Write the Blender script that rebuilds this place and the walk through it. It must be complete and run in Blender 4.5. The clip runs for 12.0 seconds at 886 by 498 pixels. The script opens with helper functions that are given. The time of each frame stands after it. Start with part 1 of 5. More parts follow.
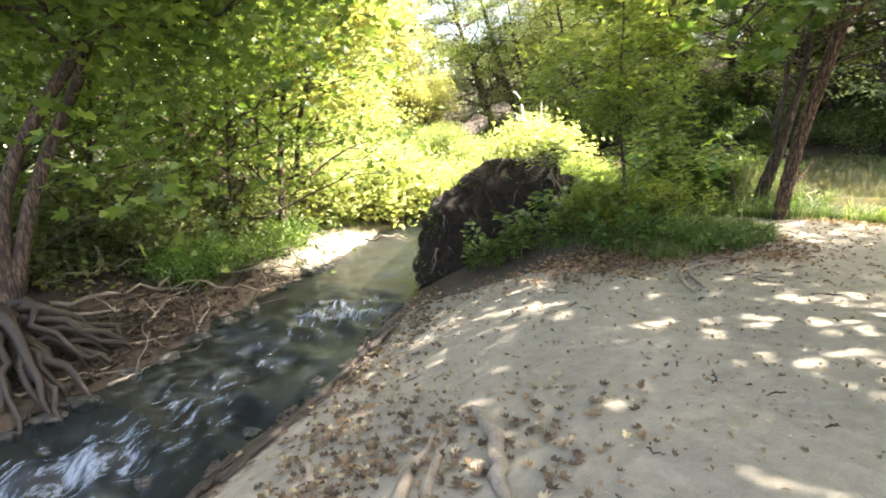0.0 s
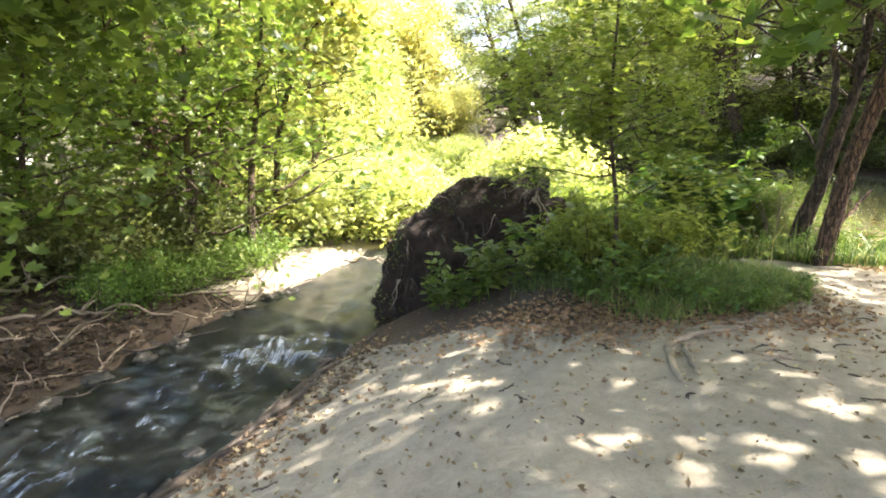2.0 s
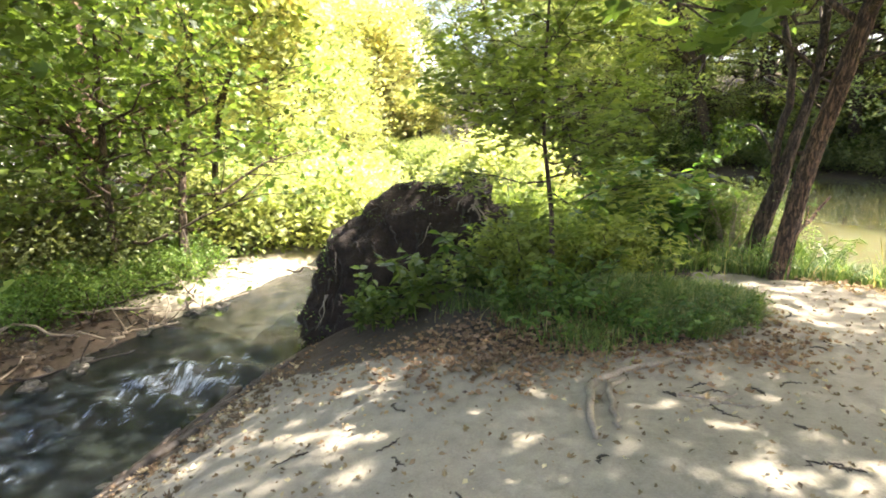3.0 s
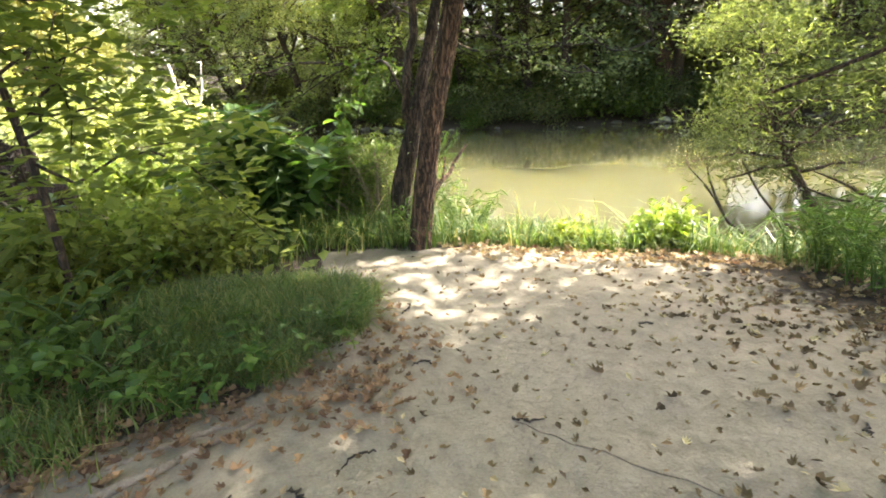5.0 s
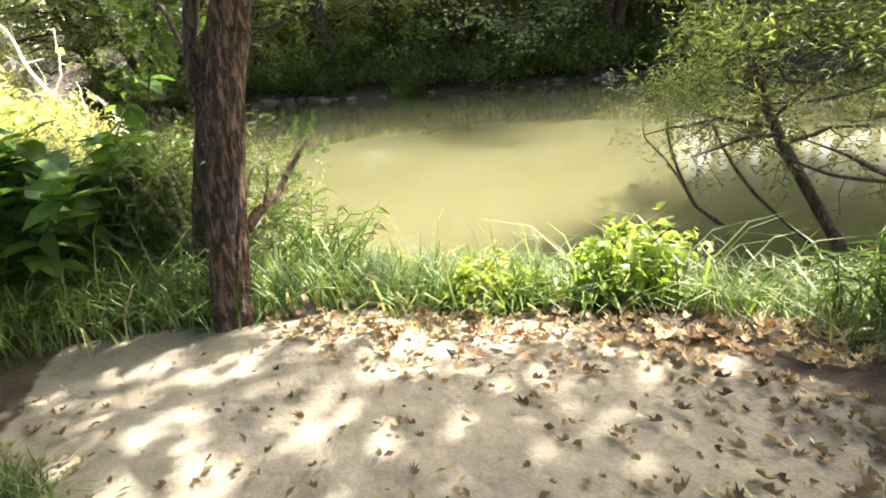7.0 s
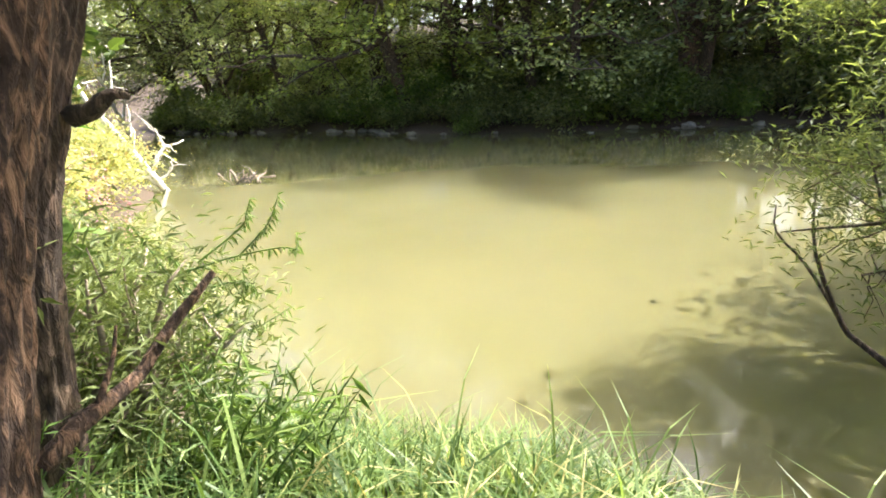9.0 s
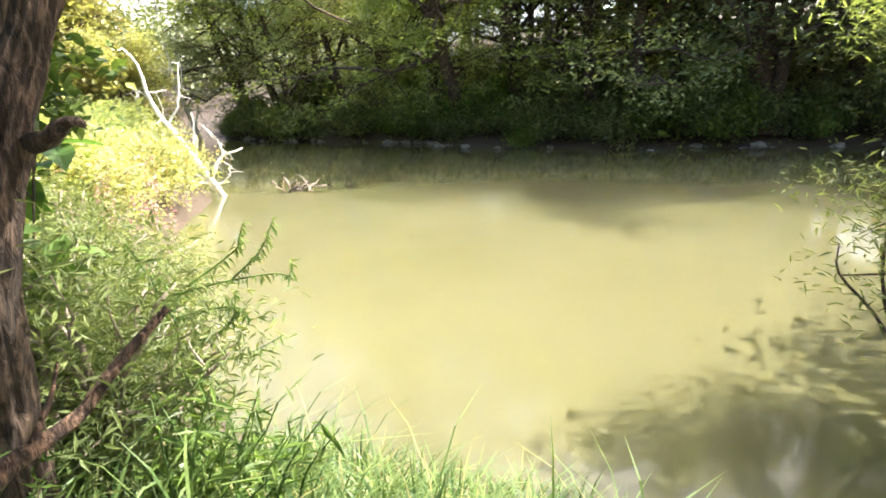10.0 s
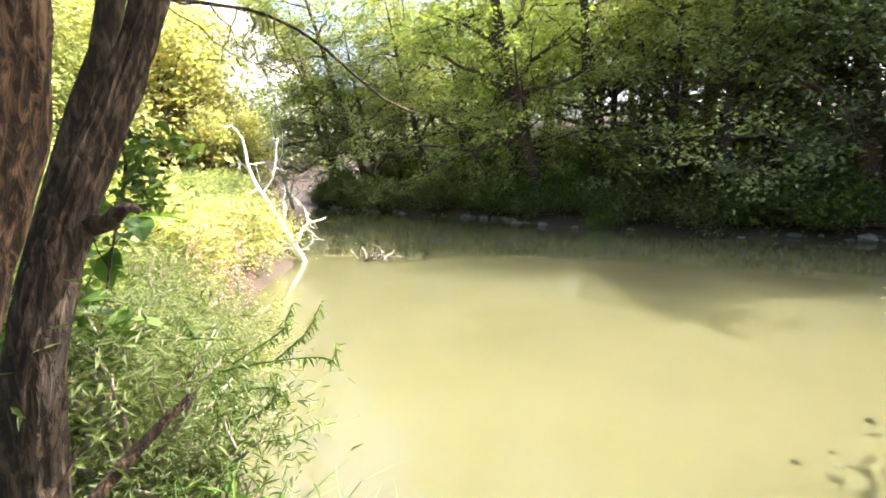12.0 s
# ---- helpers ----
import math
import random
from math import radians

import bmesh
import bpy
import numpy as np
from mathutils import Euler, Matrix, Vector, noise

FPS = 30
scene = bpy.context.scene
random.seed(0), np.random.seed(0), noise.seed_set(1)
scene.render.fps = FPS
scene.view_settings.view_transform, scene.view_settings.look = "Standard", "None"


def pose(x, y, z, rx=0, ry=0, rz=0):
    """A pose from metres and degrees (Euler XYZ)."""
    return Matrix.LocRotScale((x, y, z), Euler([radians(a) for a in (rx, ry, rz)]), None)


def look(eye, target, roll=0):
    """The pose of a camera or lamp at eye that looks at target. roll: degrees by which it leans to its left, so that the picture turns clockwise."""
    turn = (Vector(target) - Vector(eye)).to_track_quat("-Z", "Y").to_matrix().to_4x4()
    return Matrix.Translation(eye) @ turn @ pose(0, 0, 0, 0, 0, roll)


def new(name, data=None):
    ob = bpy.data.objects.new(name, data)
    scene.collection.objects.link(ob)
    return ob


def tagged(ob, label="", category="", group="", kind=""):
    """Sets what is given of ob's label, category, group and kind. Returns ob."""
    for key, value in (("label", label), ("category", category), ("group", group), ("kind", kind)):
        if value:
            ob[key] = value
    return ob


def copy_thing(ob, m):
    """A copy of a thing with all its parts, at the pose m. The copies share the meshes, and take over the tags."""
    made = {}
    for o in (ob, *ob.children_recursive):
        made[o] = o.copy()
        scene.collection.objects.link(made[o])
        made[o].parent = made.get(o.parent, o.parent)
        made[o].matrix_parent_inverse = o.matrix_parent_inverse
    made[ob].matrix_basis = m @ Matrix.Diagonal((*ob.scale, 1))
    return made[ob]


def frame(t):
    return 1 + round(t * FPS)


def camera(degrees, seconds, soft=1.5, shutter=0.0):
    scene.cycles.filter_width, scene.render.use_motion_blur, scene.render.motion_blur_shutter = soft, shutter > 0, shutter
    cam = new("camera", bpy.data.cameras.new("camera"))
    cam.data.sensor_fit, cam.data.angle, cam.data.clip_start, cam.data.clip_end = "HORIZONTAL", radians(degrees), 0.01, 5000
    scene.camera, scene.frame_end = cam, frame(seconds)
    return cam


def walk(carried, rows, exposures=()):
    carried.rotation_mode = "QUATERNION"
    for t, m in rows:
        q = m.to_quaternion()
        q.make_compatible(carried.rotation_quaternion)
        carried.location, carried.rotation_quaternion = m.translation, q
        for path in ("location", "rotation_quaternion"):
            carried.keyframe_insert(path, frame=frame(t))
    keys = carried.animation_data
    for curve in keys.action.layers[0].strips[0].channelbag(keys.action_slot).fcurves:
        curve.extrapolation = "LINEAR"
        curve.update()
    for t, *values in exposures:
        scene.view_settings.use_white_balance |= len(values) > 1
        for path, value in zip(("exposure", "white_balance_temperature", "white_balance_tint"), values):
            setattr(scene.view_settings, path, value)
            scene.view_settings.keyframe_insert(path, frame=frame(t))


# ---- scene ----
cam = camera(80.6, 12.0, soft=1.8)
PATH = [
    (0.0, (0.189, 0.090, 1.614), (0.063, 4.952, 0.452), -4.06),
    (0.5, (0.407, 0.389, 1.605), (0.139, 5.247, 0.454), -3.61),
    (1.0, (0.647, 0.741, 1.579), (0.322, 5.617, 0.520), -3.08),
    (1.5, (0.928, 1.082, 1.552), (0.529, 5.958, 0.523), -3.15),
    (2.0, (1.133, 1.482, 1.521), (0.685, 6.355, 0.495), -2.63),
    (2.5, (1.410, 1.848, 1.480), (0.937, 6.720, 0.460), -2.32),
    (2.7, (1.511, 1.967, 1.502), (1.065, 6.840, 0.473), -2.33),
    (4.3, (2.688, 3.073, 1.317), (3.987, 7.802, 0.341), -3.77),
    (4.5, (2.837, 3.202, 1.274), (4.304, 7.858, 0.193), -3.49),
    (5.0, (3.221, 3.522, 1.255), (5.182, 7.876, -0.227), -3.46),
    (5.5, (3.610, 3.821, 1.211), (5.865, 7.913, -0.568), -5.50),
    (6.0, (3.898, 4.196, 1.192), (6.190, 8.206, -0.724), -6.13),
    (6.5, (4.210, 4.550, 1.192), (6.513, 8.549, -0.734), -6.04),
    (6.7, (4.363, 4.661, 1.168), (6.644, 8.696, -0.706), -6.12),
    (8.3, (5.146, 5.760, 1.237), (7.383, 9.887, -0.485), -3.89),
    (8.5, (5.231, 5.845, 1.218), (7.335, 10.069, -0.437), -4.19),
    (9.0, (5.416, 6.122, 1.231), (7.295, 10.505, -0.270), -2.97),
    (9.5, (5.483, 6.173, 1.210), (7.229, 10.637, -0.215), -1.76),
    (10.0, (5.696, 6.193, 1.272), (7.107, 10.787, -0.108), -2.05),
    (10.5, (5.811, 6.195, 1.322), (6.970, 10.883, 0.025), -1.02),
    (11.0, (5.824, 6.231, 1.334), (6.830, 11.007, 0.249), -0.16),
    (11.5, (5.831, 6.237, 1.337), (6.729, 11.082, 0.489), 0.09),
    (12.0, (5.821, 6.271, 1.328), (6.583, 11.165, 0.640), -0.17),
]
walk(cam, [(t, look(eye, target, roll)) for t, eye, target, roll in PATH], [(0.0, 2.95, 6540, 13), (5.5, 2.82, 6540, 12), (8.3, 2.5, 6350, 13), (12.0, 2.5, 6200, 15)])

# ---- light ----
SUN_AZ, SUN_EL = radians(4), radians(52)          # direction to the sun, from +x towards +y
sun_dir = Vector((math.cos(SUN_EL) * math.cos(SUN_AZ), math.cos(SUN_EL) * math.sin(SUN_AZ), math.sin(SUN_EL)))
world = bpy.data.worlds.new("world")
scene.world = world
world.use_nodes = True
wn = world.node_tree
sky = wn.nodes.new("ShaderNodeTexSky")
sky.sky_type = "NISHITA"
sky.sun_disc = False
sky.dust_density = 7.0
sky.sun_elevation = SUN_EL
sky.sun_rotation = math.pi / 2 - SUN_AZ
bg = wn.nodes["Background"]
bg.inputs["Strength"].default_value = 0.15
wn.links.new(sky.outputs[0], bg.inputs[0])
sun = new("sun", bpy.data.lights.new("sun", "SUN"))
sun.data.energy = 4.2
sun.data.angle = radians(0.6)
sun.data.color = (1.0, 0.94, 0.82)
sun.matrix_world = look(sun_dir * 50, (0, 0, 0))

RNG = np.random.default_rng(7)


# ---- materials ----
def node(nt, kind, **inputs):
    n = nt.nodes.new(kind)
    for k, v in inputs.items():
        n.inputs[k.replace("_", " ")].default_value = v
    return n


def ramp(nt, src, stops):
    r = nt.nodes.new("ShaderNodeValToRGB")
    while len(r.color_ramp.elements) < len(stops):
        r.color_ramp.elements.new(0.5)
    for e, (p, c) in zip(r.color_ramp.elements, stops):
        e.position, e.color = p, (*c, 1)
    nt.links.new(src, r.inputs[0])
    return r.outputs[0]


def base_mat(name, rough=0.8):
    m = bpy.data.materials.new(name)
    m.use_nodes = True
    nt = m.node_tree
    b = nt.nodes["Principled BSDF"]
    b.inputs["Roughness"].default_value = rough
    return m, nt, b


def coords(nt, scale=(1, 1, 1), kind="Object"):
    c = nt.nodes.new("ShaderNodeTexCoord")
    mp = nt.nodes.new("ShaderNodeMapping")
    mp.inputs["Scale"].default_value = scale
    nt.links.new(c.outputs[kind], mp.inputs[0])
    return mp.outputs[0]


def noise_tex(nt, vec, scale, detail=6.0, rough=0.6, dist=0.0):
    n = node(nt, "ShaderNodeTexNoise", Scale=scale, Detail=detail, Roughness=rough, Distortion=dist)
    nt.links.new(vec, n.inputs["Vector"])
    return n.outputs[0]


def bump(nt, b, height, strength, dist=0.02, under=None):
    n = node(nt, "ShaderNodeBump", Strength=strength, Distance=dist)
    nt.links.new(height, n.inputs["Height"])
    if under is not None:
        nt.links.new(under, n.inputs["Normal"])
    nt.links.new(n.outputs[0], b.inputs["Normal"])
    return n.outputs[0]


def mixc(nt, fac, a, b, kind="MIX"):
    n = nt.nodes.new("ShaderNodeMix")
    n.data_type, n.blend_type = "RGBA", kind
    for sock, v in ((n.inputs[0], fac), (n.inputs[6], a), (n.inputs[7], b)):
        if isinstance(v, (int, float)):
            sock.default_value = v
        elif isinstance(v, tuple):
            sock.default_value = (*v, 1)
        else:
            nt.links.new(v, sock)
    return n.outputs[2]


def leaf_mat(name, dark, light, trans=0.45, rough=0.5, odd=None):
    """Foliage: colour varies leaf by leaf, light shines through."""
    m, nt, b = base_mat(name, rough)
    geo = nt.nodes.new("ShaderNodeNewGeometry")
    info = nt.nodes.new("ShaderNodeObjectInfo")
    stops = [(0.0, dark), (0.85, light)] + ([(0.97, odd)] if odd else [])
    col = ramp(nt, geo.outputs["Random Per Island"], stops)
    big = noise_tex(nt, coords(nt, (1, 1, 1)), 0.9, 3)
    shade = ramp(nt, big, [(0.3, (0.65, 0.7, 0.6)), (0.7, (1.25, 1.2, 1.0))])
    col = mixc(nt, 1.0, col, shade, "MULTIPLY")
    hue = node(nt, "ShaderNodeHueSaturation", Saturation=1.0, Value=1.0)
    ma = nt.nodes.new("ShaderNodeMapRange")
    ma.inputs[3].default_value, ma.inputs[4].default_value = 0.485, 0.51
    nt.links.new(info.outputs["Random"], ma.inputs[0])
    nt.links.new(ma.outputs[0], hue.inputs["Hue"])
    nt.links.new(col, hue.inputs["Color"])
    nt.links.new(hue.outputs[0], b.inputs["Base Color"])
    tr = nt.nodes.new("ShaderNodeBsdfTranslucent")
    warm = mixc(nt, 1.0, hue.outputs[0], (1.45, 1.45, 0.8), "MULTIPLY")
    nt.links.new(warm, tr.inputs["Color"])
    mx = nt.nodes.new("ShaderNodeMixShader")
    mx.inputs[0].default_value = trans
    nt.links.new(b.outputs[0], mx.inputs[1])
    nt.links.new(tr.outputs[0], mx.inputs[2])
    nt.links.new(mx.outputs[0], nt.nodes["Material Output"].inputs[0])
    return m


def bark_mat(name, dark, light, ridges=14.0, depth=1.0, flake=None):
    m, nt, b = base_mat(name, 0.9)
    v = coords(nt, (ridges, ridges, ridges * 0.22))
    n1 = noise_tex(nt, v, 1.0, 5, 0.65, 0.6)
    n2 = noise_tex(nt, coords(nt), 40, 5)
    n3 = noise_tex(nt, coords(nt), 1.7, 3)
    c = ramp(nt, n1, [(0.47, dark), (0.62, light)])
    c = mixc(nt, 0.2, c, ramp(nt, n2, [(0.3, dark), (0.7, light)]))
    c = mixc(nt, 1.0, c, ramp(nt, n3, [(0.3, (0.7, 0.7, 0.7)), (0.7, (1.2, 1.15, 1.1))]), "MULTIPLY")
    if flake:
        c = mixc(nt, ramp(nt, noise_tex(nt, coords(nt, (1, 1, 0.5)), 3.0, 4), [(0.48, (0, 0, 0)), (0.56, (1, 1, 1))]), c, flake)
    nt.links.new(c, b.inputs["Base Color"])
    bump(nt, b, n1, depth, 0.03)
    return m


def plain_mat(name, dark, light, scale=6.0, rough=0.85, strength=0.4, dist=0.02):
    m, nt, b = base_mat(name, rough)
    v = coords(nt)
    n1, n2 = noise_tex(nt, v, scale, 6), noise_tex(nt, v, scale * 9, 4)
    c = mixc(nt, 0.4, ramp(nt, n1, [(0.3, dark), (0.7, light)]), ramp(nt, n2, [(0.3, dark), (0.7, light)]))
    nt.links.new(c, b.inputs["Base Color"])
    bump(nt, b, n2, strength, dist, bump(nt, b, n1, strength, dist * 3))
    return m


def ground_mat():
    """Pale silty sand on the path, dark soil and litter elsewhere, chosen by the vertex attribute."""
    m, nt, b = base_mat("silt_ground", 0.95)
    v = coords(nt)
    fine, mid, big = noise_tex(nt, v, 90, 5), noise_tex(nt, v, 9, 6), noise_tex(nt, v, 0.9, 4)
    sand = ramp(nt, mid, [(0.25, (0.185, 0.16, 0.12)), (0.75, (0.31, 0.275, 0.212))])
    sand = mixc(nt, 1.0, sand, ramp(nt, big, [(0.3, (0.8, 0.8, 0.8)), (0.7, (1.1, 1.08, 1.05))]), "MULTIPLY")
    sand = mixc(nt, 0.18, sand, ramp(nt, fine, [(0.3, (0.17, 0.15, 0.11)), (0.7, (0.48, 0.43, 0.34))]))
    soil = ramp(nt, mid, [(0.3, (0.018, 0.012, 0.008)), (0.7, (0.066, 0.046, 0.029))])
    soil = mixc(nt, 0.4, soil, ramp(nt, fine, [(0.3, (0.02, 0.014, 0.009)), (0.7, (0.11, 0.078, 0.048))]))
    at = nt.nodes.new("ShaderNodeAttribute")
    at.attribute_name = "sand"
    add = nt.nodes.new("ShaderNodeMath")
    add.operation = "MULTIPLY_ADD"
    nt.links.new(mid, add.inputs[0])
    add.inputs[1].default_value = 0.9
    nt.links.new(at.outputs["Fac"], add.inputs[2])
    f = ramp(nt, add.outputs[0], [(0.82, (0, 0, 0)), (1.02, (1, 1, 1))])
    am = nt.nodes.new("ShaderNodeAttribute")
    am.attribute_name = "meadow"
    green = ramp(nt, mid, [(0.3, (0.04, 0.055, 0.02)), (0.7, (0.12, 0.13, 0.045))])
    soil = mixc(nt, am.outputs["Fac"], soil, green)
    nt.links.new(mixc(nt, f, soil, sand), b.inputs["Base Color"])
    bump(nt, b, fine, 0.18, 0.006, bump(nt, b, mid, 0.55, 0.05))
    return m


def river_mat():
    m, nt, b = base_mat("turbid_green_water", 0.06)
    v = coords(nt)
    n1 = noise_tex(nt, coords(nt, (0.25, 0.25, 1)), 1.0, 3)
    nt.links.new(ramp(nt, n1, [(0.3, (0.092, 0.09, 0.042)), (0.7, (0.108, 0.105, 0.052))]), b.inputs["Base Color"])
    b.inputs["IOR"].default_value = 1.42
    b.inputs["Subsurface Weight"].default_value = 1.0
    b.inputs["Subsurface Radius"].default_value = (1.0, 0.9, 0.5)
    b.inputs["Subsurface Scale"].default_value = 0.18
    b.inputs["Specular IOR Level"].default_value = 0.5
    n2 = noise_tex(nt, coords(nt, (1.2, 1.2, 1)), 1.6, 3)
    n3 = noise_tex(nt, coords(nt, (1, 1, 1)), 9.0, 3)
    bump(nt, b, n3, 0.04, 0.01, bump(nt, b, n2, 0.05, 0.04))
    return m


def stream_mat():
    m, nt, b = base_mat("stream_water", 0.07)
    b.inputs["IOR"].default_value = 1.33
    flow = coords(nt, (1.0, 1.0, 1.0), "UV")
    foam = noise_tex(nt, flow, 5.0, 9, 0.7, 0.35)
    at = nt.nodes.new("ShaderNodeAttribute")
    at.attribute_name = "rapid"
    mul = nt.nodes.new("ShaderNodeMath")
    mul.operation = "MULTIPLY_ADD"
    nt.links.new(at.outputs["Fac"], mul.inputs[0])
    mul.inputs[1].default_value = 0.16
    nt.links.new(foam, mul.inputs[2])
    f = ramp(nt, mul.outputs[0], [(0.62, (0, 0, 0)), (0.92, (1, 1, 1))])
    body = ramp(nt, noise_tex(nt, coords(nt), 0.9, 4), [(0.3, (0.006, 0.011, 0.018)), (0.7, (0.022, 0.026, 0.02))])
    nt.links.new(mixc(nt, f, body, (0.36, 0.42, 0.5)), b.inputs["Base Color"])
    al = nt.nodes.new("ShaderNodeMapRange")
    al.inputs[3].default_value, al.inputs[4].default_value = 0.8, 1.0
    nt.links.new(f, al.inputs[0])
    nt.links.new(al.outputs[0], b.inputs["Alpha"])
    rg = nt.nodes.new("ShaderNodeMapRange")
    rg.inputs[3].default_value, rg.inputs[4].default_value = 0.06, 0.7
    nt.links.new(f, rg.inputs[0])
    nt.links.new(rg.outputs[0], b.inputs["Roughness"])
    bump(nt, b, noise_tex(nt, flow, 7.0, 6, 0.65), 0.55, 0.06)
    return m


M_GROUND, M_RIVER, M_STREAM = ground_mat(), river_mat(), stream_mat()
M_BARK = bark_mat("furrowed_bark", (0.016, 0.009, 0.006), (0.25, 0.155, 0.098), 40, 1.0)
M_BARK_DARK = bark_mat("dark_bark", (0.022, 0.015, 0.011), (0.17, 0.12, 0.085), 36, 0.9)
M_BARK_PALE = bark_mat("pale_mottled_bark", (0.16, 0.14, 0.11), (0.42, 0.38, 0.32), 5, 0.4, (0.62, 0.6, 0.54))
M_DEAD = plain_mat("bleached_deadwood", (0.5, 0.46, 0.4), (0.82, 0.79, 0.72), 8, 0.8)
M_ROOT = plain_mat("weathered_root", (0.13, 0.1, 0.07), (0.36, 0.3, 0.23), 9, 0.85)
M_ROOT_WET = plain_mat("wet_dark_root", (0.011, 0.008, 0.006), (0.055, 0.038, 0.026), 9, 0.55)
M_SOIL = plain_mat("clinging_root_soil", (0.008, 0.005, 0.0035), (0.05, 0.03, 0.018), 5, 0.9, 1.0, 0.05)
M_ROCK_PALE = plain_mat("dry_bank_rock", (0.07, 0.064, 0.053), (0.26, 0.24, 0.2), 3, 0.9, 0.6, 0.04)
M_ROCK_WET = plain_mat("wet_stream_rock", (0.012, 0.011, 0.009), (0.07, 0.062, 0.05), 3, 0.45, 0.6, 0.03)
M_CLIFF = plain_mat("pale_limestone", (0.38, 0.36, 0.33), (0.7, 0.68, 0.62), 0.08, 0.9, 0.8, 1.5)
M_LEAF = leaf_mat("sycamore_leaf", (0.06, 0.105, 0.026), (0.17, 0.235, 0.06), 0.5, 0.42)
M_LEAF_DARK = leaf_mat("bank_leaf", (0.075, 0.1, 0.05), (0.235, 0.265, 0.135), 0.55, 0.36)
M_LEAF_YELLOW = leaf_mat("turning_leaf", (0.2, 0.22, 0.09), (0.42, 0.42, 0.23), 0.55, odd=(0.42, 0.33, 0.15))
M_LEAF_BRIGHT = leaf_mat("bright_leaf", (0.125, 0.18, 0.05), (0.3, 0.36, 0.115), 0.6)
# lighter leaf copy with sunlight on the crowns put into its colour
M_LEAF_SUN = leaf_mat("painted_sun_leaf", (0.155, 0.2, 0.085), (0.36, 0.395, 0.2), 0.6)
# paler leaf copy: the blown-out sun glare upstream is put into the colour
M_LEAF_HAZY = leaf_mat("upstream_glare_leaf", (0.2, 0.25, 0.11), (0.42, 0.46, 0.25), 0.6)
M_VINE = leaf_mat("vine_leaf", (0.16, 0.24, 0.035), (0.36, 0.44, 0.09), 0.5, 0.4)
M_WILLOW = leaf_mat("willow_leaf", (0.07, 0.1, 0.035), (0.2, 0.24, 0.1), 0.45)
M_GRASS = leaf_mat("grass_blade", (0.05, 0.105, 0.032), (0.185, 0.255, 0.085), 0.45, odd=(0.42, 0.37, 0.2))
M_HERB = leaf_mat("herb_leaf", (0.05, 0.11, 0.025), (0.14, 0.23, 0.05), 0.45)
M_LITTER = leaf_mat("dry_leaf", (0.055, 0.036, 0.022), (0.24, 0.165, 0.105), 0.12, 0.8, odd=(0.5, 0.42, 0.3))
# lighter copy of the dry litter: sun on the bank crest painted in
M_LITTER_SUN = leaf_mat("sun_dry_leaf", (0.2, 0.13, 0.08), (0.52, 0.4, 0.28), 0.15, 0.8, odd=(0.3, 0.12, 0.07))
# dark litter copy: shade of the wooded stream bank is in the colour
M_LITTER_SHADE = leaf_mat("shaded_leaf", (0.014, 0.009, 0.006), (0.075, 0.048, 0.03), 0.08, 0.6)
M_LITTER_RED = leaf_mat("rusty_leaf", (0.1, 0.055, 0.035), (0.3, 0.195, 0.13), 0.15, 0.8)
M_PURPLE = leaf_mat("pink_flower_spike", (0.22, 0.1, 0.17), (0.5, 0.3, 0.36), 0.3)
M_FAR = leaf_mat("distant_foliage", (0.07, 0.1, 0.04), (0.15, 0.18, 0.08), 0.2)


# ---- geometry helpers ----
class Geo:
    """Gathers vertices and faces of any size, for one mesh."""

    def __init__(self):
        self.v, self.f, self.n = [], [], 0

    def add(self, verts, faces):
        verts = np.asarray(verts, float).reshape(-1, 3)
        for fa in faces:
            self.f.append(np.asarray(fa, int) + self.n)
        self.v.append(verts)
        self.n += len(verts)
        return self

    def mesh(self, name, mat, smooth=True):
        me = bpy.data.meshes.new(name)
        V = np.concatenate(self.v)
        loops = np.concatenate([f.ravel() for f in self.f])
        sizes = np.concatenate([np.full(len(f), f.shape[1]) for f in self.f])
        me.vertices.add(len(V))
        me.vertices.foreach_set("co", V.ravel())
        me.loops.add(len(loops))
        me.loops.foreach_set("vertex_index", loops)
        me.polygons.add(len(sizes))
        me.polygons.foreach_set("loop_start", np.concatenate(([0], np.cumsum(sizes)[:-1])))
        me.polygons.foreach_set("use_smooth", np.full(len(sizes), smooth))
        me.update(calc_edges=True)
        me.materials.append(mat)
        return me


def part(name, geo, mat, parent=None, label="", smooth=True):
    ob = new(name, geo.mesh(name, mat, smooth))
    if parent is not None:
        ob.parent = parent
    return tagged(ob, label) if label else ob


def thing(name, at, label, category, group="", kind=""):
    ob = new(name)
    ob.location = at
    ob.empty_display_size = 0.2
    return tagged(ob, label, category, group, kind)


